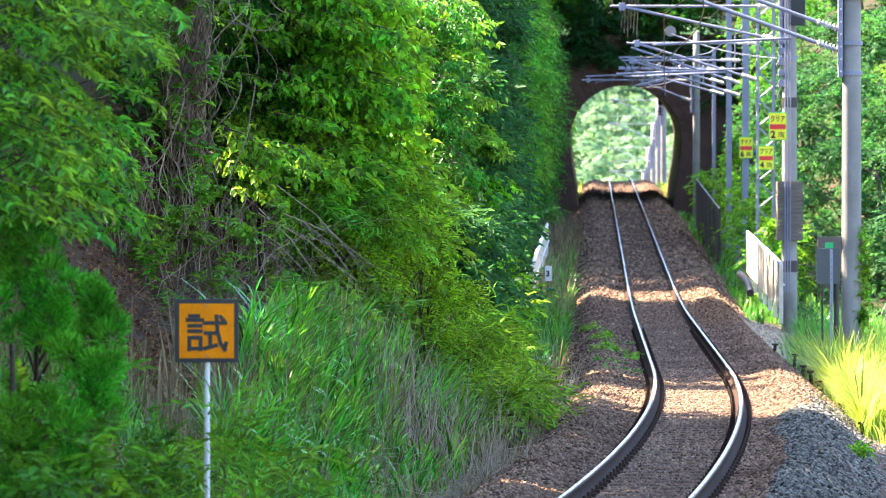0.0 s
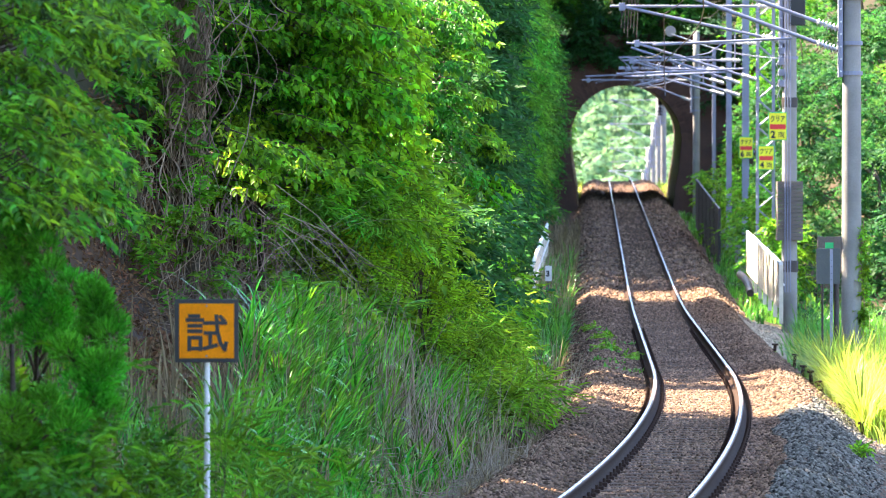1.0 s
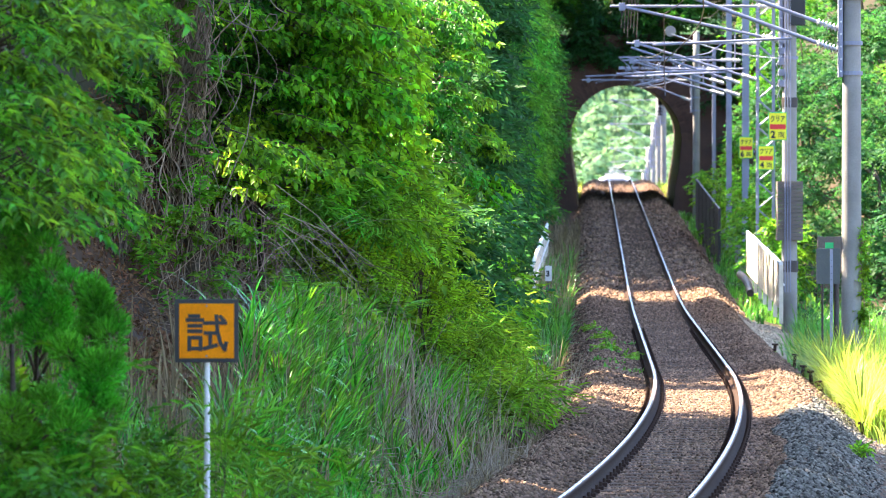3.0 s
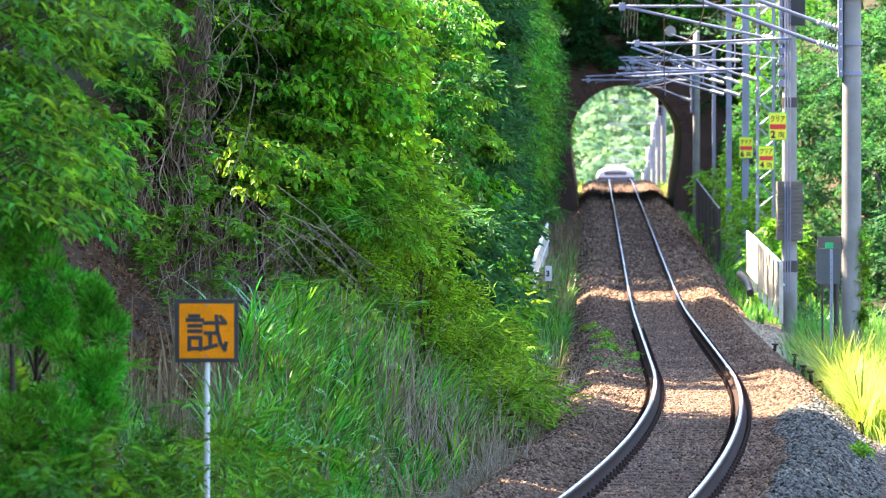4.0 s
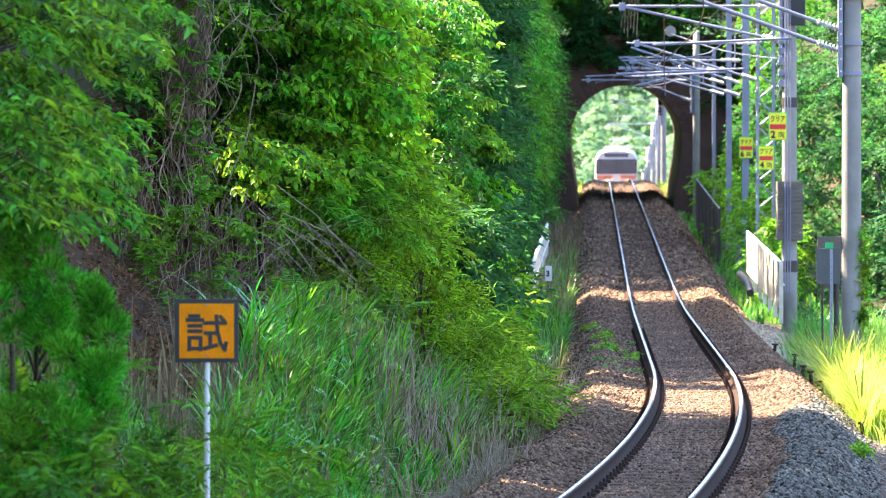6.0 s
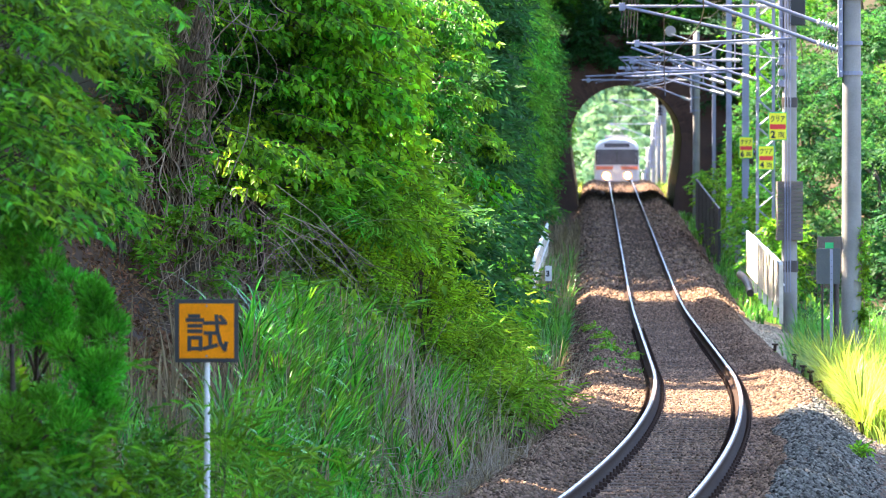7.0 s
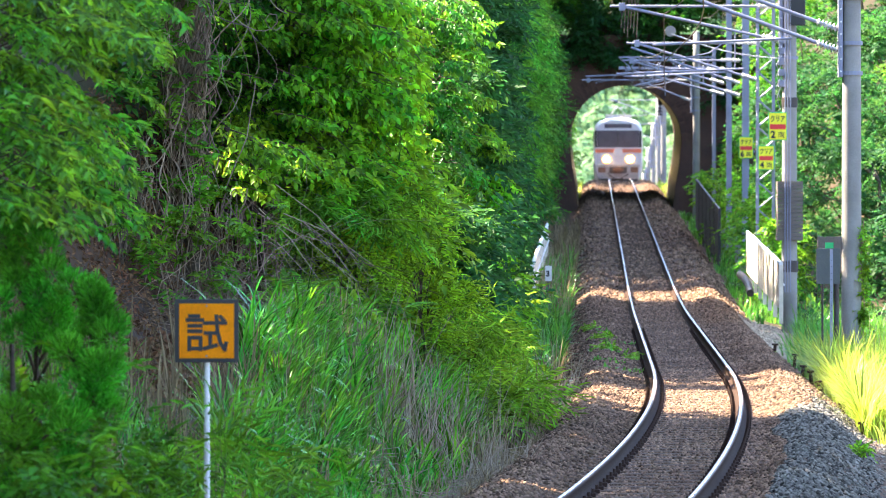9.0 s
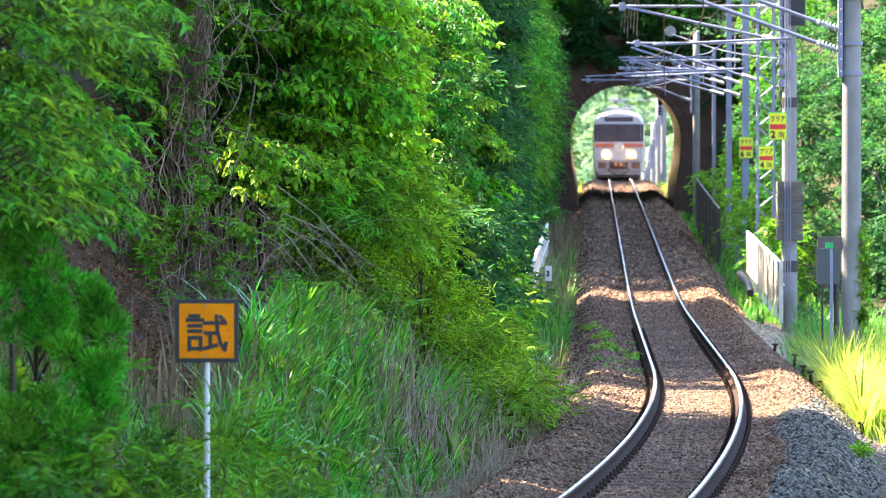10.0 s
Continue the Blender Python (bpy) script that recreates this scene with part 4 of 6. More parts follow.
def leaves(name, pos, axis, normal, size, aspect, mat, parent=None, fold=0.25, single=False):
    """Folded leaves of two quads each: pos the stalk's end, axis along the leaf, normal its upper face."""
    n = len(pos)
    axis = unit(axis)
    side = unit(np.cross(axis, normal))
    up = np.cross(side, axis)
    s = size.reshape(-1, 1)
    w = s * aspect * 0.5
    base, tip = pos, pos + axis * s - up * s * 0.12
    l1, l2 = pos + axis * s * 0.28 + side * w + up * w * fold * 2, pos + axis * s * 0.66 + side * w * 0.75 + up * w * fold
    r1, r2 = pos + axis * s * 0.28 - side * w + up * w * fold * 2, pos + axis * s * 0.66 - side * w * 0.75 + up * w * fold
    if single:
        v = np.stack([base, pos + axis * s * 0.45 + side * w * 1.15, tip, pos + axis * s * 0.45 - side * w * 1.15], 1).reshape(-1, 3)
        return arrays(name, v, np.arange(n).reshape(-1, 1) * 4 + np.array([[0, 1, 2, 3]]), mat, parent)
    v = np.stack([base, l1, l2, tip, r2, r1], 1).reshape(-1, 3)
    k = np.arange(n).reshape(-1, 1) * 6
    f = np.concatenate([k + np.array([[0, 1, 2, 3]]), k + np.array([[0, 3, 4, 5]])], 1).reshape(-1, 4)
    return arrays(name, v, f, mat, parent)


# material, leaf length, width to length, leaves per square metre of clump, droop, spread
SPECIES = {
    "broad": (M_LEAF, 0.15, 0.52, 250, 0.55, 0.55),
    "young": (M_LEAF_LIGHT, 0.15, 0.46, 240, 0.55, 0.6),
    "dark": (M_LEAF_DARK, 0.16, 0.5, 220, 0.5, 0.6),
    "pinnate": (M_LEAF, 0.095, 0.42, 420, 0.4, 0.5),
    "conifer": (M_NEEDLE, 0.07, 0.26, 1700, -0.5, 0.5),
    "cypress": (M_CYPRESS, 0.17, 0.26, 420, 0.9, 0.35),
    "bamboo": (M_LEAF, 0.16, 0.15, 380, 0.6, 0.9),
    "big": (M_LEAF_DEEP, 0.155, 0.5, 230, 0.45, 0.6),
    # deep leaf colour stands in for shade the sun gap leaves out
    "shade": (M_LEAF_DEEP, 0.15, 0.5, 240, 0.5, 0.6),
    "bigdark": (M_LEAF_DARK, 0.21, 0.5, 125, 0.4, 0.6),
    "slope": (M_LEAF_DARK, 0.58, 0.62, 20, 0.4, 0.6),
    "litter": (M_LITTER, 0.065, 0.5, 300, 0.4, 0.8),
    "ivy_like": (M_LEAF_DARK, 0.075, 0.5, 620, 0.5, 0.7),
    "biglight": (M_LEAF_HILL, 0.16, 0.45, 220, 0.5, 0.6),
}


def foliage(name, clumps, species, parent, density=1.0):
    """Leafy twigs that spring from clumps (x, y, z, r): leaves stand to both sides of every twig, in one plane."""
    mat, size, aspect, per, droop, spread = SPECIES[species]
    m = 13 if species == "pinnate" else 9
    needle = species == "conifer"
    P, A, N, S = [], [], [], []
    for x, y, z, r in clumps:
        n = int(per * density * 4.2 * r * r / m) + 3
        d = unit(RNG.normal(size=(n, 3)))
        d[:, 2] = np.where(d[:, 2] < -0.35, -d[:, 2], d[:, 2])
        d = unit(d)
        start = d * (r * (0.25 + 0.55 * RNG.random((n, 1)))) * np.array([[1, 1, 0.75]])
        way = unit(d * np.array([[1, 1, 0.5]]) + RNG.normal(size=(n, 3)) * spread * 0.6 + np.array([[0, 0, -droop * 0.6]]))
        up = unit(np.array([[0, 0, 1.0]]) + d * 0.55 + RNG.normal(size=(n, 3)) * 0.22)
        side = unit(np.cross(way, up))
        up = np.cross(side, way)
        length = (size * (2.6 if not needle else 2.0) * (0.7 + 0.6 * RNG.random((n, 1))))
        for i in range(m):
            f = (i + 0.5) / m
            sg = 1.0 if i % 2 else -1.0
            if i == m - 1:
                sg = 0.0
            open_a = 0.9 if species in ("pinnate",) else (0.45 if needle else 0.75)
            p = start + way * length * f - np.array([[0, 0, 1.0]]) * (length * 0.22 * f * f * (droop > 0))
            a = way * (1.0 if needle else 0.6) + side * sg * open_a + RNG.normal(size=(n, 3)) * 0.16 + np.array([[0, 0, -0.22 * droop]])
            P.append(p + np.array([[x, y, z]])), A.append(a), N.append(up + RNG.normal(size=(n, 3)) * 0.32)
            S.append(size * (0.6 + 0.65 * RNG.random(n)) * (1.0 - 0.25 * abs(f - 0.5)))
    return leaves(name, np.concatenate(P), np.concatenate(A), np.concatenate(N), np.concatenate(S), aspect, mat, parent, single=species in ("big", "bigdark", "biglight", "slope"))


def tree(name, label, x, y, foot, low, high, rx, ry, species, clumps=14, r=0.6, trunk=0.09, density=1.0, category="tree", group="line-side trees", lean=0.0):
    """Tapered trunk, limbs to every clump, and a ragged crown between low and high round (x, y)."""
    rng = random.Random(int(x * 131 + y * 17 + high * 7))
    t = thing(name, pose(x, y, foot), label, category, group)
    cs = []
    for i in range(clumps):
        f = (i + rng.random()) / clumps
        z = low + (high - low) * f
        a, q = rng.uniform(0, 6.283), math.sqrt(rng.random())
        k = 0.55 + 0.55 * math.sin(math.pi * (0.15 + 0.7 * f))
        cs.append((rx * k * q * math.cos(a) + lean * f, ry * k * q * math.sin(a), z - foot, r * rng.uniform(0.65, 1.2)))
    bm = bmesh.new()
    top = (low + 0.75 * (high - low)) - foot
    spine = [Vector((lean * s + 0.12 * bumpy(s * 3, y, 1.0), 0.1 * bumpy(s * 3, x, 1.0, 3), -0.3 + (top + 0.3) * s)) for s in np.linspace(0, 1, 7)]
    tube(bm, spine, [trunk * (1.15 - 0.85 * s) for s in np.linspace(0, 1, 7)], 8)
    for cx, cy, cz, cr in cs:
        i = min(max(int(6 * (cz - 0.35) / max(top, 0.1)), 0), 6)
        a = spine[i]
        b = Vector((cx, cy, cz))
        m = a.lerp(b, 0.5) + Vector((0, 0, 0.12))
        tube(bm, [a, m, b], [trunk * 0.26, trunk * 0.17, trunk * 0.06], 5)
    part("trunk", bm, M_BARK, t, smooth=True)
    foliage("crown", cs, species, t, density)
    return t


def shade_trees():
    """Taller trees added up the slope on the left, mostly unseen, which keep the sun off the line but for a few gaps.
    """
    rng = random.Random(3)
    for y0, y1, step in ((20, 74.3, 3.3), (90.2, 136.6, 3.3), (145.9, 148.3, 2.4), (153.4, 244, 3.6), (282, 372, 5.0)):
        y = y0 + step * 0.5
        while y < y1 - step * 0.3:
            u = rng.uniform(-9.6, -8.0)
            x, g = track_x(y) + u, ground_z(u, y)
            yc = min(max(y, y0 + 2.2), y1 - 2.2) if y1 - y0 > 6 else (y0 + y1) / 2
            tree("cedar_tree" if rng.random() < 0.4 else "hillside_tree", "tall green tree added on the cutting slope, mostly unseen, to block sun", x, yc, g, g + 1.8, g + (rng.uniform(5.8, 6.6) if 99 < y < 138 else rng.uniform(7.4, 8.4) if 80 < y < 115 else rng.uniform(9.0, 10.5)), 2.3, min(1.5, (y1 - y0) / 5),
                 "slope", 18 if 56 < y < 78 else 22, 1.3, 0.16, 0.75 if 56 < y < 78 else 1.0, group="slope trees")
            y += step


shade_trees()


def left_side():
    def L(name, label, x, y, low, high, rx, ry, sp, n, r, **k):
        foot = ground_z(x - track_x(y), y)
        return tree(name, label, x, y, foot, low, high, rx, ry, sp, n, r, **k)
    # near foliage at the left
    L("shrub", "low green shrub at the foot of the bank", -2.45, 35.5, 0.1, 0.85, 0.6, 0.8, "ivy_like", 16, 0.24, trunk=0.02)
    L("shrub", "low yellow-green shrub under the cedar bushes", -2.62, 37.6, 0.75, 1.6, 0.35, 0.4, "pinnate", 9, 0.2, trunk=0.02)
    L("shrub", "small bamboo sprays before the white sign post", -1.56, 38.9, 0.25, 1.2, 0.12, 0.2, "bamboo", 7, 0.12, trunk=0.008)
    for x, y, hi, sp in ((-2.05, 38.0, 0.75, "ivy_like"), (-2.35, 37.0, 1.05, "pinnate"), (-2.7, 36.6, 1.0, "ivy_like"), (-2.95, 37.5, 1.1, "pinnate"), (-2.1, 40.0, 0.95, "ivy_like")):
        L("shrub", "low leafy shrub in the grass under the cedar bushes", x, y, hi - 0.75, hi, 0.3, 0.4, sp, 9, 0.2, trunk=0.015)
    L("shrub", "low green shrub beside the sign post", -1.95, 41.5, 0.1, 0.85, 0.30, 0.6, "bamboo", 9, 0.2, trunk=0.03)
    L("shrub", "low bamboo grass round the sign post", -1.15, 43.5, 0.1, 0.6, 0.40, 0.8, "bamboo", 10, 0.2, trunk=0.02)
    # woods behind the big thicket; dark leaf colour stands in for its shaded hollows
    for x, y, lo, hi, rx, sp in ((-2.4, 71, 2.9, 5.6, 0.8, "dark"), (-1.6, 73, 2.7, 5.6, 0.8, "dark"), (-1.2, 75.5, 1.8, 3.3, 0.6, "broad"), (-1.3, 78, 1.8, 3.4, 0.7, "broad"),
                                 (-3.4, 73, 3.3, 5.6, 1.0, "dark"), (-4.6, 68, 3.4, 5.4, 0.8, "dark")):
        L("broadleaf_tree", "leafy green broadleaf tree on the railway bank", x, y, lo - 0.3, hi, rx, 1.2, sp, 26, 0.46, trunk=0.06)
    # "shade" shrubs are darkened by leaf colour
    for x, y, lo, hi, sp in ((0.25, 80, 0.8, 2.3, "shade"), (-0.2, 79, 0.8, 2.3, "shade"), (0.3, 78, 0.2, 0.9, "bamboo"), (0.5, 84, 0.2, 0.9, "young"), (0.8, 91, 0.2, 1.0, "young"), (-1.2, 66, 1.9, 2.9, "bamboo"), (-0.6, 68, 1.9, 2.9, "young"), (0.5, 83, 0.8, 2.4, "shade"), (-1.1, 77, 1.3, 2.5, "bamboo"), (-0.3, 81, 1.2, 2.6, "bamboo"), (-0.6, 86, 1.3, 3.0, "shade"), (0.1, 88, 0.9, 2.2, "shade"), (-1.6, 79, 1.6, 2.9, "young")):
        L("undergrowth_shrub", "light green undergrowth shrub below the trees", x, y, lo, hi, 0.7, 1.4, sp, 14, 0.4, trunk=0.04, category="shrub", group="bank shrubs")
    # these trees get their shade from darker leaves
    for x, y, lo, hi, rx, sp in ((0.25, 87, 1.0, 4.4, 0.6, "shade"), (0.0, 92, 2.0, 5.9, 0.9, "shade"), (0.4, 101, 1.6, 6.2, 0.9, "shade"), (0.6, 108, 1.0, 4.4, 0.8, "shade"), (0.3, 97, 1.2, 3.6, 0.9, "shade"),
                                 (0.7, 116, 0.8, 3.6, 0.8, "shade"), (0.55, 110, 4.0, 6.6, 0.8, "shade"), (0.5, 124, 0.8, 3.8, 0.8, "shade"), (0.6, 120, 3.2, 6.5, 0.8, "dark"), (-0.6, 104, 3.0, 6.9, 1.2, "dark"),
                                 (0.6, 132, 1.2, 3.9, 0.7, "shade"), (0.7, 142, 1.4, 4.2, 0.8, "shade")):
        L("broadleaf_tree", "young broadleaf tree beside the track, darkness of shadow put into its leaves", x, y, lo, hi, rx, 2.0, sp, 22, 0.55)
    for x, y, hi in ((0.9, 150, 9.0), (1.75, 156, 9.5), (2.05, 168, 10.0), (0.9, 162, 10.0), (2.3, 178, 10.5), (0.2, 146, 9.5)):
        L("cypress_tree", "tall dark green cypress with drooping sprays", x, y, 2.2, hi, 0.95, 1.8, "cypress", 60, 0.42, density=1.0, trunk=0.14, category="conifer tree")
    for x, y, lo, hi in ((2.4, 190, 1.5, 6.0), (2.7, 200, 1.5, 7.5), (2.9, 210, 2.0, 8.5), (3.0, 218, 2.0, 9.5), (3.2, 226, 2.0, 9.0), (2.2, 206, 5.0, 11.0)):
        L("broadleaf_tree", "shaded dark green tree near the tunnel mouth", x, y, lo, hi, 1.2, 2.5, "biglight", 24, 0.8, density=1.0)
    # shrubs with the shade put into their leaf colour
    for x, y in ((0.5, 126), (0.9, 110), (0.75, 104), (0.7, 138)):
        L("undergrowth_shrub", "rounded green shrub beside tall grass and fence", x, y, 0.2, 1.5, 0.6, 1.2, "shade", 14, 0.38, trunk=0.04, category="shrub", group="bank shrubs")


left_side()


def bough_leaves(name, boughs, size, aspect, mat, parent, twigs=9, per=7, paired=False, hang=0.75, face=(0.1, -0.45, 1.0)):
    """Leaves along side twigs that stand to both sides of drooping boughs (start, direction, length)."""
    P, A, N, S = [], [], [], []
    zz = np.array([0, 0, 1.0])
    for start, way, length in boughs:
        side = np.cross(way, zz)
        side = side / np.linalg.norm(side)
        for t in range(twigs):
            f = (t + 0.6) / twigs
            sg = (1.0 if t % 2 else -1.0) if t < twigs - 1 else 0.15
            root = start + way * length * f - zz * 0.28 * length * f * f
            d = way * 0.75 + side * sg * RNG.uniform(0.6, 1.0) + zz * RNG.uniform(-0.35, 0.05)
            d = d / np.linalg.norm(d)
            e = np.cross(d, zz)
            e = e / np.linalg.norm(e)
            reach = length * 0.42 * (1.05 - 0.55 * f) * RNG.uniform(0.75, 1.2)
            for k in range(per):
                g = (k // 2 * 2 + 1.0) / per if paired else (k + 0.7) / per
                h = (1.0 if k % 2 else -1.0) if k < per - 1 else 0.0
                P.append(root + d * reach * g - zz * reach * 0.3 * g * g)
                A.append(d * 0.55 + e * h * (0.95 if paired else 0.6) - zz * hang * RNG.uniform(0.3, 1.5) + RNG.normal(size=3) * 0.24)
                N.append(np.array(face) + e * h * 0.45 + RNG.normal(size=3) * 0.42)
                S.append(size * RNG.uniform(0.6, 1.2) * (1.0 - 0.3 * abs(g - 0.45)))
    return leaves(name, np.array(P), np.array(A), np.array(N), np.array(S), aspect, mat, parent)


def add_limbs(bm, boughs, trunk_at, r=0.012):
    """A bent limb from the trunk along every bough."""
    for start, way, length in boughs:
        mid, tip = start + way * length * 0.5 - np.array([0, 0, 0.07 * length]), start + way * length - np.array([0, 0, 0.28 * length])
        tube(bm, [trunk_at(start), start, mid, tip], [r * 1.6, r, r * 0.65, r * 0.2], 5)


def heart_leaf_tree():
    """Big tree whose layered boughs of hanging heart-shaped leaves stand over the bank; its dark inside and lit right
    side are put into the leaf colours.
    """
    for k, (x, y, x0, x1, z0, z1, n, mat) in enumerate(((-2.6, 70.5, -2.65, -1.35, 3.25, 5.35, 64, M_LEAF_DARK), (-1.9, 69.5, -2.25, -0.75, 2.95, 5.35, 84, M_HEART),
                                                        (-1.1, 69.2, -1.35, -0.35, 2.75, 5.3, 60, M_HEART), (-0.9, 70.5, -0.85, -0.22, 2.6, 4.9, 44, M_HEART_SUN_TINT), (-2.1, 68.0, -2.35, -1.1, 2.4, 3.2, 28, M_HEART),
                                                        # first fill tree: its shade is put in with the dark leaf
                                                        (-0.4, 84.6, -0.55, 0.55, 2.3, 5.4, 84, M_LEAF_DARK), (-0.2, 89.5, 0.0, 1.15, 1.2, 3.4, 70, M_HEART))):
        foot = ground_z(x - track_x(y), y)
        t = thing("broadleaf_tree", pose(x, y, foot), "broadleaf tree with layered boughs of hanging heart-shaped leaves", "tree", "line-side trees")
        bm = bmesh.new()
        tube(bm, [(0.1 * math.sin(3 * s + k), 0.05 * s, -0.3 + (5.4 - foot) * s) for s in np.linspace(0, 1, 7)], [0.075 - 0.05 * s for s in np.linspace(0, 1, 7)], 8)
        bs = []
        for i in range(n):
            tier = z0 + (z1 - z0) * (int(RNG.random() * 8) + 0.5 + 0.22 * RNG.normal()) / 8
            tip = np.array([RNG.uniform(x0, x1), y - 2.6 - 1.6 * RNG.random(), tier])
            # the lower edge of the crown climbs towards the dark side
            tip[2] = max(tip[2], z0 + 0.35 * (x1 - tip[0]) / (x1 - x0) * RNG.random())
            way = np.array([RNG.uniform(0.15, 0.9), -RNG.uniform(0.45, 0.9), RNG.uniform(-0.12, 0.12)])
            way = way / np.linalg.norm(way)
            length = RNG.uniform(0.65, 1.15)
            bs.append((tip - way * length + np.array([0, 0, 0.22 * length]) - np.array([x, y, foot]), way, length))
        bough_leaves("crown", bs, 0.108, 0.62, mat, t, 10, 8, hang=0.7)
        add_limbs(bm, bs, lambda p: (0.0, 0.05, max(p[2] - 0.5, 0.1)))
        part("trunk", bm, M_BARK, t, smooth=True)


heart_leaf_tree()


def sunlit_trees():
    """Young trees whose outer boughs reach into the sun in the gap of the slope trees."""
    for x, y, x0, x1, z0, z1, n in ((-0.2, 85.5, -0.15, 0.95, 4.35, 5.5, 34), (0.0, 86.0, 0.25, 1.05, 3.1, 4.1, 24), (-0.2, 88.0, -0.1, 0.9, 2.0, 3.2, 26)):
        foot = ground_z(x - track_x(y), y)
        t = thing("young_tree", pose(x, y, foot), "young tree with pale yellow-green boughs reaching into the sun", "tree", "line-side trees")
        bm = bmesh.new()
        tube(bm, [(0.08 * math.sin(3 * s), 0.05 * s, -0.3 + (z1 - foot) * s) for s in np.linspace(0, 1, 7)], [0.05 - 0.03 * s for s in np.linspace(0, 1, 7)], 8)
        bs = []
        for i in range(n):
            f = RNG.random()
            tip = np.array([x0 + (x1 - x0) * RNG.random() * (1.0 - 0.3 * f), y - 1.0 * RNG.random() - 0.4, z0 + (z1 - z0) * (int(f * 5) + 0.5 + 0.15 * RNG.normal()) / 5])
            way = np.array([RNG.uniform(0.4, 1.0), -RNG.uniform(0.1, 0.8), RNG.uniform(-0.1, 0.15)])
            way = way / np.linalg.norm(way)
            length = RNG.uniform(0.6, 0.95)
            bs.append((tip - way * length + np.array([0, 0, 0.22 * length]) - np.array([x, y, foot]), way, length))
        bough_leaves("crown", bs, 0.13, 0.42, M_LEAF_LIGHT, t, 9, 7, hang=0.6)
        add_limbs(bm, bs, lambda p: (0.0, 0.05, max(p[2] - 0.5, 0.1)), 0.009)
        part("trunk", bm, M_BARK, t, smooth=True)


sunlit_trees()


def pinnate_tree():
    """Near tree with feathered leaves: each twig is one leaf of paired leaflets."""
    for k, (x, y, n) in enumerate(((-3.6, 38.6, 42), (-3.7, 41.5, 46), (-3.9, 44.5, 44))):
        foot = ground_z(x - track_x(y), y)
        t = thing("leafy_tree", pose(x, y, foot), "bright green feather-leaved tree overhanging the bank", "tree", "line-side trees")
        bm = bmesh.new()
        tube(bm, [(0.1 * s, 0.0, -0.3 + (4.6 - foot) * s) for s in np.linspace(0, 1, 7)], [0.05 - 0.03 * s for s in np.linspace(0, 1, 7)], 8)
        bs = []
        for i in range(n):
            z = RNG.uniform(2.42, 4.25)
            edge = -2.12 - 0.30 * abs(math.sin(z * 4.1 + k)) + (0.42 if 3.65 < z < 3.95 else 0.0)
            tip = np.array([edge - 1.0 * RNG.random() ** 1.3, y - 0.9 * RNG.random(), z])
            way = np.array([RNG.uniform(0.5, 1.0), -RNG.uniform(0.0, 0.6), RNG.uniform(-0.25, 0.1)])
            way = way / np.linalg.norm(way)
            length = RNG.uniform(0.5, 0.8)
            bs.append((tip - way * length + np.array([0, 0, 0.2 * length]) - np.array([x, y, foot]), way, length))
        bough_leaves("crown", bs, 0.108, 0.36, M_PINNATE, t, 8, 11, paired=True, hang=0.5, face=(0.1, -0.35, 1.0))
        add_limbs(bm, bs, lambda p: (0.05, 0.0, max(p[2] - 0.35, 0.1)), 0.005)
        part("trunk", bm, M_BARK, t, smooth=True)


pinnate_tree()


def puffy_bush(x, y, rows, label):
    """Young cedar: rounded puffs of upturned needles at (across, depth, height, radius), on a short trunk."""
    foot = ground_z(x - track_x(y), y)
    t = thing("cedar_bush", pose(x, y, foot), label, "conifer bush", "cedar bushes")
    P, A, N, S = [], [], [], []
    bm = bmesh.new()
    tube(bm, [(0, 0.2, -0.3), (0.02, 0.2, 0.7), (0, 0.2, 1.6)], [0.05, 0.035, 0.015], 8)
    for cx, cy, cz, r in rows:
        c = np.array([cx - x, cy - y, cz - foot])
        n = int(30000 * r * r)
        d = unit(RNG.normal(size=(n, 3)) + np.array([[0, -0.2, 0.35]]))
        lump = np.array([1.0 + 0.28 * noise.noise(Vector((v[0] * 2.6 + cx * 9, v[1] * 2.6, v[2] * 2.6 + cz * 7))) for v in d])[:, None]
        P.append(c + d * r * lump * (0.45 + 0.5 * RNG.random((n, 1))))
        A.append(d + np.array([[0, 0, 0.75]]) + RNG.normal(size=(n, 3)) * 0.22)
        N.append(np.cross(d, RNG.normal(size=(n, 3))))
        S.append(0.055 * RNG.uniform(0.6, 1.2, n))
        tube(bm, [(0, 0.2, max(c[2] - 0.3, 0.1)), tuple(c * 0.6 + np.array([0, 0.08, c[2] * 0.35])), tuple(c)], [0.014, 0.01, 0.005], 5)
    part("trunk", bm, M_BARK, t, smooth=True)
    leaves("crown", np.concatenate(P), np.concatenate(A), np.concatenate(N), np.concatenate(S), 0.2, M_NEEDLE, t, 0.1)


def cedar_bushes():
    for bx, by, x0, x1, z0, z1, n in ((-2.78, 38.2, -3.1, -2.52, 1.62, 2.48, 20), (-2.35, 37.4, -2.62, -2.12, 1.15, 2.08, 20), (-2.85, 37.0, -3.05, -2.3, 0.7, 1.35, 7)):
        rows = []
        for i in range(n):
            f = (i + 0.5) / n
            w = (x1 - x0) / 2 * (1.0 - 0.45 * f)
            rows.append(((x0 + x1) / 2 + w * RNG.uniform(-1, 1), by - 0.35 * RNG.random() + 0.25 * f, z0 + (z1 - z0) * f, RNG.uniform(0.09, 0.145)))
        puffy_bush(bx, by, rows, "dense bright green young cedar bush with rounded puffs")


cedar_bushes()


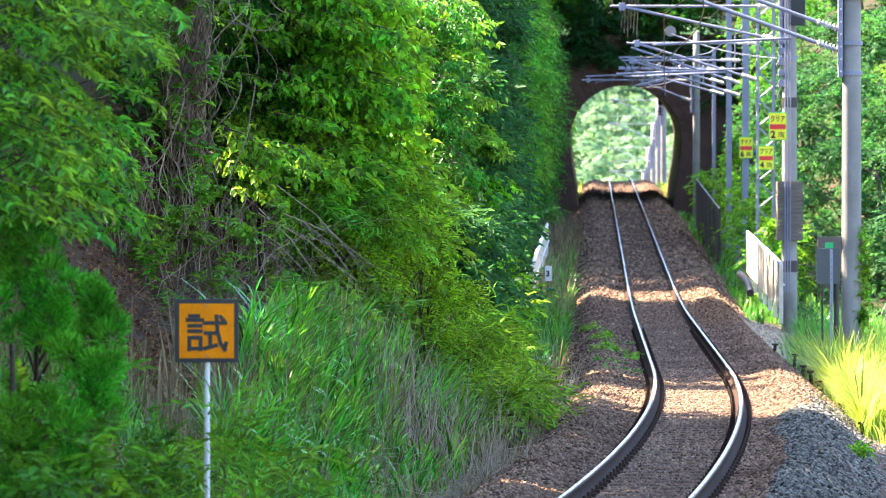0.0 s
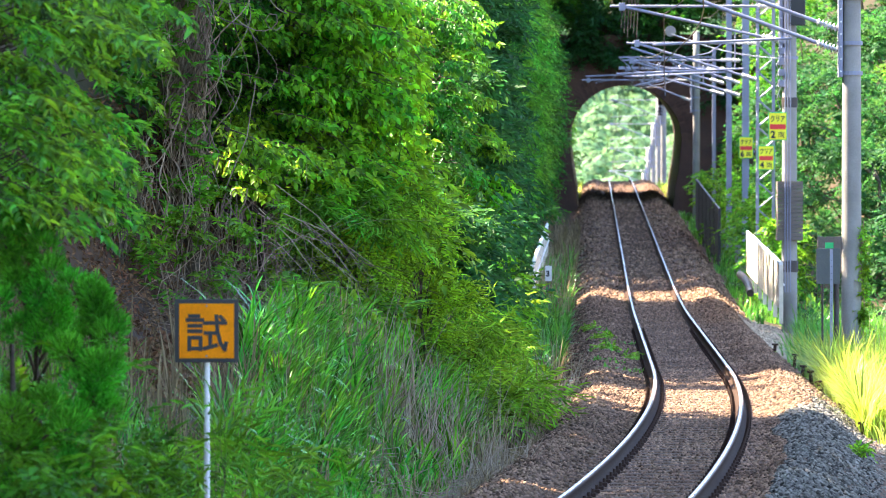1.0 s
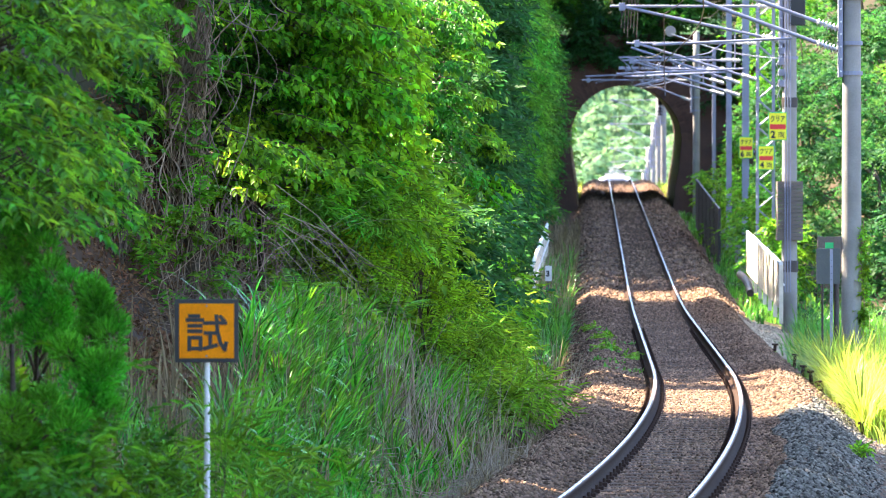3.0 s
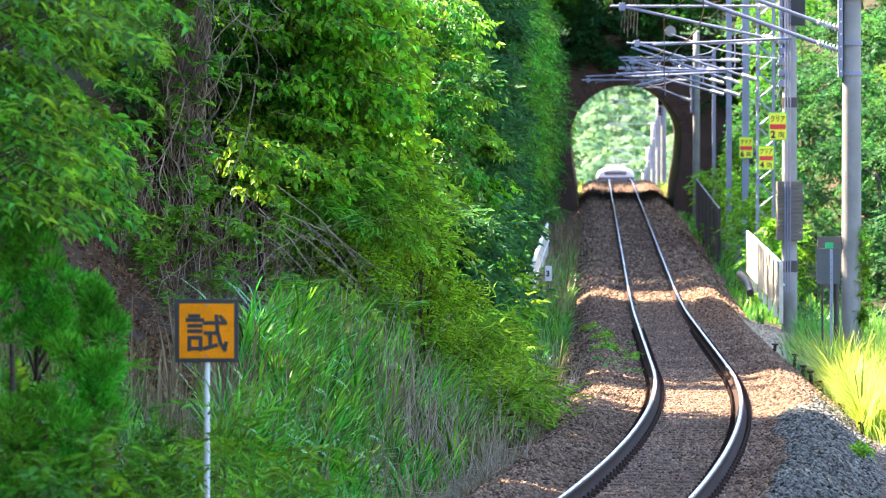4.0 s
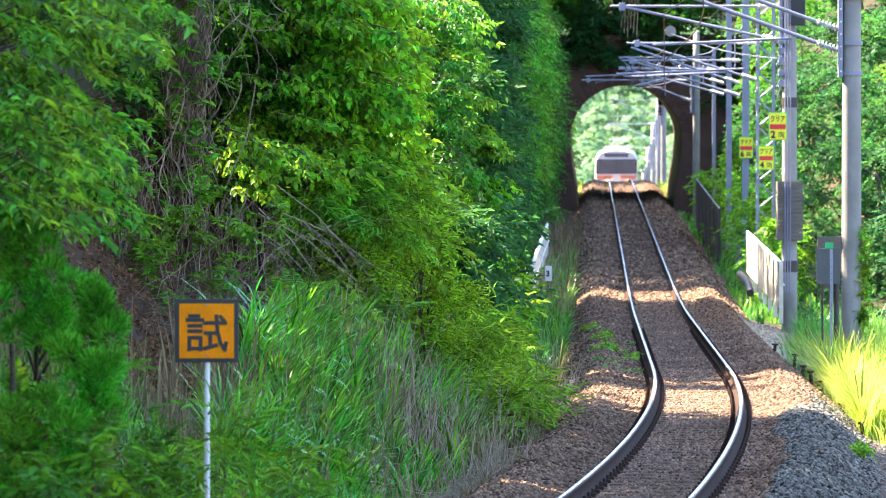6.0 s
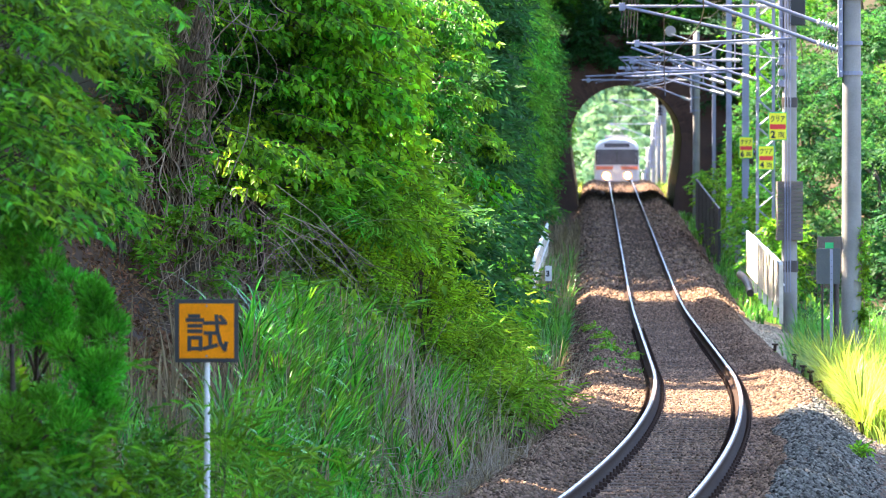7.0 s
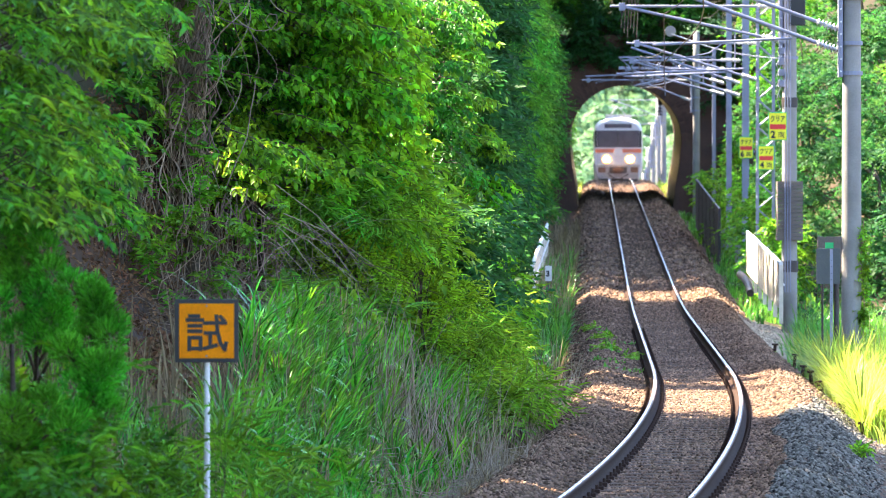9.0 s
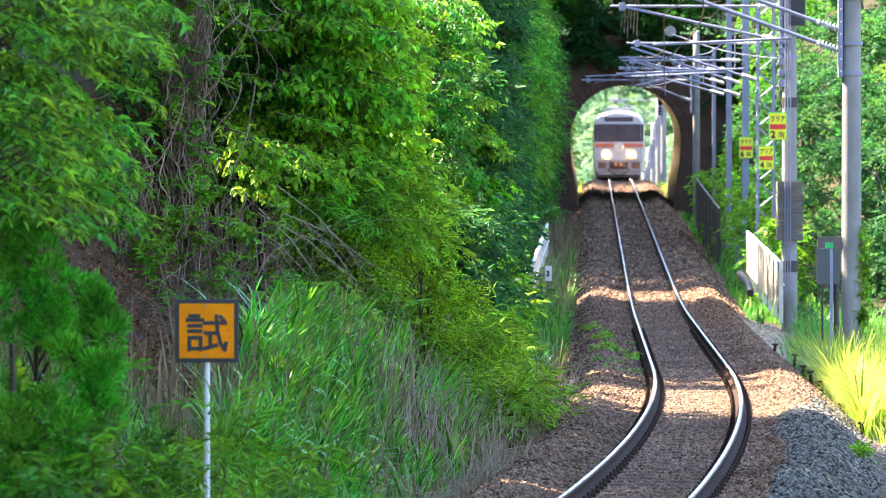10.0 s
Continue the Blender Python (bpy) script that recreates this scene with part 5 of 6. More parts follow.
def fine_thicket():
    """Yellow-green thicket of small narrow leaves under the big tree."""
    for x, y, z0, z1, rx, n, sp in ((-1.45, 67.0, 1.75, 2.95, 0.45, 26, "fine"), (-0.75, 67.4, 1.75, 2.95, 0.45, 26, "fine"), (-0.25, 68.4, 1.6, 2.5, 0.4, 18, "fine"), (-1.0, 66.0, 1.5, 2.1, 0.6, 20, "fine"),
                                    (0.30, 70.0, 0.1, 0.95, 0.5, 20, "light_bamboo"), (0.85, 73.0, 0.0, 0.6, 0.4, 16, "light_bamboo"), (0.75, 66.0, -0.05, 0.5, 0.35, 14, "light_bamboo"), (-0.2, 69.0, 0.7, 1.6, 0.5, 26, "fine")):
        u = x - track_x(y)
        tree("undergrowth_shrub", "yellow-green thicket of small narrow leaves below the trees", x, y, ground_z(u, y), z0, z1, rx, 0.6, sp, n, 0.27, 0.025, 1.0, "shrub", "bank shrubs")


SPECIES["light_bamboo"] = (M_LEAF_LIGHT, 0.16, 0.15, 380, 0.6, 0.9)
SPECIES["fine"] = (M_FINE, 0.085, 0.3, 620, 0.35, 0.8)
fine_thicket()


def bank_leaves(name, count, y_range, u_range, species, label, bare=None, lift=0.5):
    """Low creepers and seedlings over the slope."""
    mat, size, aspect, per, droop, spread = SPECIES[species]
    patch = -1.0 if species == "litter" else -0.25
    ys = y_range[0] + (y_range[1] - y_range[0]) * RNG.random(count) ** 1.3
    us = u_range[0] + (u_range[1] - u_range[0]) * RNG.random(count)
    keep = np.array([noise.noise(Vector((u * 0.8, y * 0.5, 3.0))) > patch and not (bare and bare(u, y)) for u, y in zip(us, ys)])
    ys, us = ys[keep], us[keep]
    n = len(ys)
    hump = np.array([max(noise.noise(Vector((u * 1.1, y * 0.8, 9.0))) + 0.35, 0.05) for u, y in zip(us, ys)])
    p = np.array([(track_x(y) + u, y, ground_z(u, y)) for u, y in zip(us, ys)])
    p[:, 2] += hump * lift * (0.4 + 0.8 * RNG.random(n))
    p[:, 0] += hump * lift * 0.5
    a = RNG.normal(size=(n, 3)) * spread + np.array([[0.6, -0.5, -0.3]])
    nn = RNG.normal(size=(n, 3)) * 0.45 + np.array([[0.5, -0.3, 0.9]])
    return tagged(leaves(name, p, a, nn, size * (0.55 + 0.8 * RNG.random(n)), aspect, mat), label, "undergrowth", kind="stuff")


bare_bank = lambda u, y: y < 68 and u < -4.1 and track_x(y) + u < -1.5
bank_leaves("undergrowth", 22000, (64, 130), (-8.0, -3.6), "broad", "green creepers and seedlings over the bank", bare_bank, 0.7)
bank_leaves("undergrowth", 10000, (64, 130), (-8.5, -3.6), "young", "light green seedlings over the bank", bare_bank, 0.9)
bank_leaves("leaf_litter", 22000, (48, 76), (-7.0, -3.8), "litter", "brown dead leaves and roots on the bare bank", None, 0.15)
bank_leaves("undergrowth", 12000, (125, 235), (-8.5, -3.2), "big", "green creepers over the far bank", None, 0.9)
bank_leaves("undergrowth", 16000, (128, 236), (3.2, 16.0), "big", "green undergrowth below the trees", None, 0.9)


def right_side():
    rng = random.Random(11)
    for y, u, lo, hi, sp in ((150, 6.2, -0.6, 3.2, "big"), (158, 7.2, 0.5, 7.0, "big"), (140, 7.5, -1.0, 3.0, "big"), (146, 9.0, -0.5, 4.5, "bigdark"), (165, 9.5, 1.5, 8.5, "biglight"),
                             (172, 6.3, 0.5, 5.5, "big"), (180, 8.0, 2.5, 9.5, "big"), (190, 6.0, 1.0, 6.5, "big"), (196, 8.8, 3.0, 11.0, "biglight"), (204, 6.2, 2.0, 8.0, "big"), (212, 5.6, 2.0, 9.0, "bigdark"),
                             (216, 8.2, 3.0, 12.0, "big"), (224, 6.2, 2.0, 10.0, "bigdark"), (134, 9.8, -1.5, 4.0, "biglight"), (176, 11.5, 3.0, 11.0, "biglight"), (186, 13.0, 4.0, 12.0, "big"),
                             (156, 11.5, 1.0, 8.0, "big"), (200, 12.0, 5.0, 13.0, "biglight"), (228, 9.5, 4.0, 13.0, "big")):
        x = track_x(y) + u
        # lighter leaf species on some trees puts sunlight into their colour
        tree("broadleaf_tree", "yellow-green broadleaf tree behind the poles, sunlight put into its leaf colour" if "light" in sp else "green broadleaf tree on the slope behind the poles", x, y, ground_z(u, y), lo + 0.4, hi + 0.6, 1.9, 2.4, sp, 25, 0.72, 0.13, 1.0, group="trees behind the poles")
    for y, u, hi in ((152, 3.6, 1.9), (160, 3.4, 2.0), (168, 3.5, 2.2), (176, 3.3, 2.3), (190, 3.2, 2.6), (146, 3.2, 1.3), (205, 3.2, 3.2), (215, 3.6, 3.8)):
        x = track_x(y) + u
        tree("shrub", "leafy green shrub at the foot of the posts", x, y, ground_z(u, y), ground_z(u, y) + 0.2, hi + 0.4, 0.7, 1.8, "young" if rng.random() < 0.5 else "broad", 14, 0.45, 0.03, 0.8, "shrub", "line-side shrubs")


right_side()


def portal_creeper():
    """Dark creepers that hang over the portal wall's top and its left side."""
    t = thing("creeper", pose(track_x(TUN0), TUN0, track_z(TUN0)), "dark green creeper hanging over the tunnel portal", "creeper")
    cs = []
    for i in range(150):
        u = RNG.uniform(-6.5, 6.5)
        cs.append((u, -0.25, RNG.uniform(5.7 - 0.28 * max(abs(u) - 1.5, 0), 8.6), RNG.uniform(0.35, 0.7)))
    for i in range(26):
        cs.append((RNG.uniform(-5.0, -3.0), -0.3, RNG.uniform(0.3, 6.0), RNG.uniform(0.3, 0.6)))
    for i in range(18):
        cs.append((RNG.uniform(3.4, 6.0), -0.3, RNG.uniform(0.0, 6.0), RNG.uniform(0.3, 0.6)))
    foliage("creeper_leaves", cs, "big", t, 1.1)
    for x, y, z, r in cs[::4]:
        bm = bmesh.new()
        tube(bm, [(x, y + 0.15, z + 0.6), (x + 0.1, y + 0.1, z), (x, y, z - 0.5)], 0.02, 5)
        part("stem", bm, M_BARK, t)


portal_creeper()


def ridge_trees():
    rng = random.Random(17)
    for i in range(16):
        u = -7.5 + i * 1.0
        y = TUN0 + rng.uniform(-0.6, 4)
        x = track_x(y) + u
        z = track_z(240) + 6.9 + 0.45 * abs(u)
        tree("broadleaf_tree", "dark tree on the ridge above the tunnel", x, y, z, z - 0.5, z + rng.uniform(3.5, 6), 1.3, 1.4, "bigdark", 20, 0.95, 0.12, 1.0, group="ridge trees")
    for u, y, hi, sp in ((-3.4, 264, 3.2, "biglight"), (-3.8, 275, 3.4, "biglight"), (-4.2, 290, 4.5, "big"), (3.9, 268, 1.2, "biglight"), (4.2, 280, 1.2, "biglight"), (-5.0, 310, 6.0, "big")):
        x = track_x(y) + u
        tree("shrub", "sunlit green shrub past the tunnel", x, y, ground_z(u, y), ground_z(u, y) + 0.3, ground_z(u, y) + hi, 1.1, 2.5, sp, 14, 0.7, 0.06, 1.0, "shrub", "shrubs past the tunnel")


ridge_trees()


def far_woods():
    """Wooded hillside that closes the valley beyond the tunnel."""
    n = 1500
    cl = []
    for i in range(n):
        y = 640 + 420 * RNG.random() ** 0.8
        x = (0.0215 + 0.026 * RNG.random()) * y
        u = x - track_x(600)
        cl.append((x, y, ground_z(u, y) + 1.0 + 2.5 * RNG.random(), 1.5 + 1.6 * RNG.random()))
    # leaves take the haze-coloured material
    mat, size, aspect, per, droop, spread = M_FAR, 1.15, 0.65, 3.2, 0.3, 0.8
    P, A, N, S = [], [], [], []
    for x, y, z, r in cl:
        k = int(per * 4.2 * r * r)
        d = unit(RNG.normal(size=(k, 3)))
        P.append(d * r * (0.75 + 0.3 * RNG.random((k, 1))) * np.array([[1, 1, 0.8]]) + np.array([[x, y, z]]))
        A.append(np.cross(d, RNG.normal(size=(k, 3))))
        N.append(d)
        S.append(size * (0.6 + 0.7 * RNG.random(k)))
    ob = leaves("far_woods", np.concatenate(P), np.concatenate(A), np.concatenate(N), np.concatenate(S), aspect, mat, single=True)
    tagged(ob, "green woods on the hillside past the tunnel, haze put into their colour", "woods", kind="stuff")


far_woods()


def grass(name, count, y_range, u_range, height, mat, label, width=0.012, lean=0.6, power=1.0, mask=None, tuft=16, spread=0.10, arch=2.2, base=0.3):
    """Bent blades of three quads each, standing on the ground."""
    m = tuft
    cy = np.repeat(y_range[0] + (y_range[1] - y_range[0]) * RNG.random(count // m) ** power, m)
    cu = np.repeat(u_range[0] + (u_range[1] - u_range[0]) * RNG.random(count // m), m)
    count = len(cy)
    oy, ou = RNG.normal(size=count) * spread, RNG.normal(size=count) * spread
    ys, us = cy + oy, np.clip(cu + ou, u_range[0], u_range[1])
    keep = np.array([noise.noise(Vector((u * 0.9, y * 0.45, 7.0))) + 0.35 * random.random() > -0.12 for u, y in zip(us, ys)])
    if mask:
        keep &= np.array([mask(u, y) for u, y in zip(us, ys)])
    ys, us, oy, ou = ys[keep], us[keep], oy[keep], ou[keep]
    n = len(ys)
    p = np.array([(track_x(y) + u, y, ground_z(u, y) - 0.03) for u, y in zip(us, ys)])
    tall = np.array([0.75 + 0.5 * noise.noise(Vector((u * 0.6, y * 0.3, 2.0))) for u, y in zip(us, ys)]) if n else np.zeros(0)
    h = height * tall * (0.55 + 0.7 * RNG.random(n))
    a = np.arctan2(oy, ou) + RNG.normal(size=n) * 0.7
    d = np.stack([np.cos(a), np.sin(a), np.zeros(n)], 1)
    s = np.stack([-np.sin(a), np.cos(a), np.zeros(n)], 1) * (width * (0.6 + 0.8 * RNG.random(n)))[:, None]
    th = np.maximum(lean * (base + arch * RNG.random(n)), 0.05)
    up = np.array([[0, 0, 1.0]])
    rings, m = [], 6
    for f, w in ((0, 0.7), (0.25, 1.0), (0.5, 0.95), (0.7, 0.75), (0.87, 0.45), (1.0, 0.06)):
        c = p + d * (h * (1 - np.cos(th * f)) / th)[:, None] + up * (h * np.sin(th * f) / th)[:, None]
        rings += [c - s * w, c + s * w]
    v = np.stack(rings, 1).reshape(-1, 3)
    k = np.arange(n).reshape(-1, 1) * 2 * m
    f = np.concatenate([k + np.array([[2 * i, 2 * i + 1, 2 * i + 3, 2 * i + 2]]) for i in range(m - 1)], 1).reshape(-1, 4)
    return tagged(arrays(name, v, f, mat), label, "grass", kind="stuff")


off_bare = lambda u, y: not (y < 70 and (u < -4.05 or track_x(y) + u < -1.95))
grass("bank_grass", 20000, (47, 92), (-4.9, -2.3), 1.15, M_BLADE, "tall arching green grass on the railway bank", 0.0125, 1.0, mask=off_bare, tuft=60, spread=0.06, arch=1.5, base=0.9)
grass("bank_grass", 9000, (47, 80), (-4.3, -2.3), 0.7, M_GRASS, "green grass on the railway bank", 0.008, 0.8, mask=off_bare, tuft=30, spread=0.09)
grass("bank_grass", 13000, (33, 47), (-5.0, -2.2), 0.55, M_BLADE, "green grass round the sign post", 0.006, 1.0, tuft=40, spread=0.06, base=0.7, arch=1.5)
grass("dry_grass", 5000, (33, 47), (-5.0, -2.2), 0.75, M_STRAW, "dry straw-coloured grass stalks round the sign post", 0.004, 0.5, tuft=30, spread=0.09)
grass("bank_grass", 9000, (92, 165), (-4.6, -2.0), 0.9, M_GRASS, "tall green grass on the railway bank", 0.015, 0.9)
grass("dry_grass", 4500, (46, 84), (-3.9, -1.9), 1.0, M_STRAW, "dry straw-coloured grass stalks on the bank", 0.006, 0.45)
grass("low_straw", 8000, (44, 80), (-2.7, -1.7), 0.32, M_STRAW, "matted dry grass at the ballast edge", 0.005, 1.0, base=0.9)
grass("dry_grass", 1800, (125, 200), (-3.0, -1.9), 0.95, M_STRAW, "dry straw-coloured grass stalks by the ballast", 0.010, 0.3)
grass("verge_grass", 15000, (88, 128), (2.1, 5.2), 1.0, M_GRASS, "tall green grass between ballast and poles", 0.009, 0.9, tuft=36, spread=0.09, mask=lambda u, y: u > 2.05 + 0.4 * noise.noise(Vector((u, y * 0.5, 3.0))) and not (y > 106 and u < 3.0))
# these tufts take the blades with sunlight in their colour
grass("sun_tinted_grass", 26000, (72, 97), (2.15, 4.6), 1.25, M_GRASS_SUN, "bright yellow-green grass tufts by the ballast, sunlight put into their colour", 0.009, 1.0, tuft=60, spread=0.08, arch=1.5, base=0.6)
grass("verge_grass", 5000, (130, 230), (2.2, 4.5), 0.5, M_GRASS, "short green grass on the verge", 0.016)
# past the tunnel, too, the sunlight is in the blade colour
grass("verge_grass", 4000, (252, 300), (2.0, 5.0), 0.6, M_GRASS_SUN, "grass past the tunnel with sunlight put into its yellow-green", 0.02)
grass("verge_grass", 4000, (252, 300), (-5.0, -2.0), 0.6, M_GRASS_SUN, "grass past the tunnel with sunlight put into its yellow-green", 0.02)


def vine_trunk():
    """Old trunk wrapped in dry hanging vines at the bank, and bare branches round it."""
    rng = random.Random(9)
    x, y = -2.80, 62.0
    z0 = ground_z(x - track_x(y), y)
    t = thing("vine_covered_trunk", pose(x, y, z0), "old tree trunk wrapped in dry brown vines", "tree")
    bm = bmesh.new()
    tube(bm, [(0.06 * math.sin(s * 4), 0, -0.3 + 5.5 * s) for s in np.linspace(0, 1, 9)], [0.09 - 0.03 * s for s in np.linspace(0, 1, 9)], 10)
    part("trunk", bm, M_BARK, t, smooth=True)
    for i in range(160):
        bm = bmesh.new()
        a, r, w = rng.uniform(0, 6.283), rng.uniform(0.05, 0.17), rng.uniform(0.3, 1.8)
        low = rng.choice((rng.uniform(-0.2, 0.6), rng.uniform(0.6, 2.0), rng.uniform(1.0, 2.8), rng.uniform(1.0, 2.8)))
        flare = rng.uniform(0.0, 0.30) * rng.choice((0.15, 0.3, 1))
        pts = [(r * math.cos(a + w * s) + flare * (1 - s) ** 2 * math.cos(a), r * math.sin(a + w * s) * 0.8 - 0.05, low + (5.2 - low) * s) for s in np.linspace(0, 1, 40)]
        pts = [(px + 0.22 * bumpy(pz * 1.1, i * 3.7, 1.0) + 0.13 * bumpy(pz * 4.3, i * 1.9, 1.0), py, pz) for px, py, pz in pts]
        tube(bm, pts, rng.choice((0.003, 0.004, 0.005, 0.009)), 5)
        part("vine", bm, M_GREYVINE if i % 3 else M_VINE, t)
    # loose curling vines that hang free beside the trunk
    for i in range(34):
        bm = bmesh.new()
        p, d = Vector((rng.uniform(-0.25, 0.75), rng.uniform(-0.5, 0.1), rng.uniform(2.4, 4.4))), Vector((rng.gauss(0, 0.4), 0, -1))
        pts, turn = [p], rng.uniform(-0.3, 0.3)
        for k in range(14):
            turn += rng.gauss(0, 0.22)
            d = (Matrix.Rotation(turn, 3, "Y") @ d * 0.75 + Vector((0, rng.gauss(0, 0.1), -0.35))).normalized()
            pts.append(pts[-1] + d * 0.09)
        tube(bm, pts, [rng.uniform(0.003, 0.007)] * 15, 5)
        part("vine", bm, M_GREYVINE, t)
    cs = [(0.22 * rng.gauss(0, 1), -0.25, rng.uniform(0.0, 3.6), 0.10) for i in range(46)]
    foliage("ivy", cs, "pinnate", t, 0.5)
    # curtains of dead vines over the bank beside the trunk, with a few leaves left on them
    for cx, cy, top, wide, n in ((-3.35, 60.6, 3.3, 0.28, 60), (-3.8, 60.0, 3.3, 0.30, 60), (-4.2, 59.5, 3.2, 0.25, 40), (-2.45, 61.0, 2.7, 0.30, 46)):
        v = thing("vine_curtain", pose(cx, cy, 1.2), "curtain of dry brown vines with sparse green leaves", "vines", "vine curtains")
        for i in range(n):
            bm = bmesh.new()
            x0, y0, h, dz = rng.gauss(0, wide), rng.uniform(-0.3, 0.3), rng.uniform(0.5, 1.9), rng.uniform(-0.4, 0.0)
            pts = [(x0 + 0.16 * bumpy(s * 2.2, i * 2.3, 1.0, cx) + 0.06 * bumpy(s * 7, i * 1.3, 1.0, cx), y0 - 0.1 * s, top - 1.2 + dz - h * s) for s in np.linspace(0, 1, 12)]
            tube(bm, pts, rng.uniform(0.003, 0.008), 4)
            part("vine", bm, M_GREYVINE if i % 2 else M_VINE, v)
        foliage("ivy", [(rng.gauss(0, wide * 1.2), -0.35, rng.uniform(0.2, top - 1.2), 0.10) for k in range(26)], "pinnate", v, 0.35)
    # tangle of bare twigs over the brown bank
    for j, (cx, cy, cz, n, sz) in enumerate(((-2.15, 61, 1.9, 100, 0.9), (-1.7, 62.5, 2.25, 80, 0.9), (-3.2, 59, 1.6, 90, 0.9), (-2.6, 60, 1.7, 110, 0.9), (-2.0, 60, 1.4, 80, 0.8), (-3.7, 58, 1.5, 80, 0.9))):
        v = thing("bare_bush", pose(cx, cy, cz - 0.7), "tangle of bare brown twigs and dead vines", "dead bush", "bare bushes")
        for i in range(n):
            bm = bmesh.new()
            p = Vector((rng.gauss(0, 0.35), rng.gauss(0, 0.4), rng.uniform(-0.2, 0.6)))
            d = Vector((rng.gauss(0.1, 0.8), rng.gauss(-0.2, 0.4), rng.uniform(-0.5, 0.9))).normalized()
            pts = [p]
            for k in range(6):
                d = (d + Vector((rng.gauss(0, 0.28), rng.gauss(0, 0.2), rng.gauss(-0.16, 0.2)))).normalized()
                pts.append(pts[-1] + d * sz * rng.uniform(0.12, 0.3))
            r0 = rng.uniform(0.002, 0.006)
            tube(bm, pts, [r0 * (1 - 0.13 * k) for k in range(7)], 4)
            part("twig", bm, M_TWIG if i % 2 else M_GREYVINE, v)
    # long pale canes that lean from the bank over the grass
    v = thing("leaning_canes", pose(-1.6, 62.0, 1.6), "long bare pale canes leaning over the grass", "dead bush")
    for i in range(9):
        bm = bmesh.new()
        a = Vector((rng.uniform(-0.7, 0.3), rng.uniform(-0.3, 0.3), rng.uniform(0.6, 1.15)))
        b = a + Vector((rng.uniform(0.5, 1.1), rng.uniform(-0.5, 0), -rng.uniform(0.5, 0.9)))
        tube(bm, [a, a.lerp(b, 0.5) + Vector((0, 0, 0.08)), b], [0.006, 0.005, 0.003], 5)
        part("cane", bm, M_GREYVINE, v)


vine_trunk()


SWAY = []


def fern(x, y, z, n=9, size=0.55):
    t = thing("fern", pose(x, y, z), "green fern with arching feathered fronds", "fern", "ferns")
    for i in range(n):
        a, tilt = 6.283 * i / n + RNG.random(), RNG.uniform(0.5, 1.1)
        L = size * RNG.uniform(0.8, 1.2)
        out = np.array([math.cos(a), math.sin(a), 0.0])
        P, A, N = [], [], []
        for k in range(16):
            for sg in (-1, 1):
                f = (k + 1) / 17
                p = out * L * f * math.cos(tilt * (1 - f)) + np.array([0, 0, L * (math.sin(tilt) * f - 0.45 * f * f)])
                side = np.array([-out[1], out[0], 0.0]) * sg
                P.append(p), A.append(side + out * 0.35), N.append(np.array([0, 0, 1.0]) + out * 0.3)
        w = np.array([0.13 * size * math.sin(math.pi * (0.18 + 0.8 * (k + 1) / 17)) * 1.7 for k in range(16) for s in (0, 1)])
        if t not in SWAY:
            SWAY.append(t)
        leaves("frond", np.array(P), np.array(A), np.array(N), w, 0.3, M_LEAF_LIGHT if i % 2 else M_LEAF, t, 0.1)["kind"] = "stuff"


for fx, fy, fz in ((-1.55, 60.0, 1.55), (-1.75, 61.5, 1.35), (-1.95, 59.0, 1.2), (-0.5, 66.0, 1.2)):
    fern(fx, fy, fz)


def reeds(x, y, n, h, spread=0.20, lean=0.26):
    """A clump of dry upright stalks."""
    rng = random.Random(int(x * 97 + y * 13))
    u = x - track_x(y)
    t = thing("dry_reed_clump", pose(x, y, ground_z(u, y)), "clump of dry straw-coloured reed stalks", "reeds", "dry reeds")
    for i in range(n):
        bm = bmesh.new()
        p = Vector((rng.gauss(0, spread), rng.gauss(0, spread), -0.05))
        d = Vector((rng.gauss(0, lean), rng.gauss(0, lean), 1)).normalized()
        k = h * rng.uniform(0.5, 1.15)
        tube(bm, [p, p + d * k * 0.5, p + d * k + Vector((rng.gauss(0, 0.08), 0, -0.02))], [0.006, 0.005, 0.002], 4)
        part("stalk", bm, M_DRYSTALK, t)


M_DRYSTALK = material("dry_stalk", (0.36, 0.28, 0.20), 0.85, vary=0.2, scale=5, fine=40, bump=0.1, second=(0.20, 0.14, 0.09))
for rx, ry, rn, rh in ((-0.45, 60.0, 55, 1.25), (-0.1, 61.0, 45, 1.15), (0.15, 63.0, 40, 1.2), (-0.75, 62.0, 30, 1.3), (-1.5, 43.0, 40, 0.7), (-1.2, 45.0, 30, 0.7), (1.45, 76.5, 40, 0.65), (1.3, 73.0, 30, 0.6), (-2.6, 36.0, 50, 0.6),
                       (-2.3, 36.5, 40, 0.55), (1.75, 80.0, 25, 0.7), (0.4, 66.0, 40, 0.9), (0.3, 56.0, 40, 0.5), (0.0, 54.5, 40, 0.5), (0.6, 58.0, 40, 0.55), (2.45, 140.0, 50, 1.2), (2.7, 150.0, 50, 1.2), (6.75, 78.0, 30, 1.2),
                       (7.1, 84.0, 30, 1.2), (7.5, 96.0, 20, 1.4)):
    reeds(rx, ry, rn, rh)


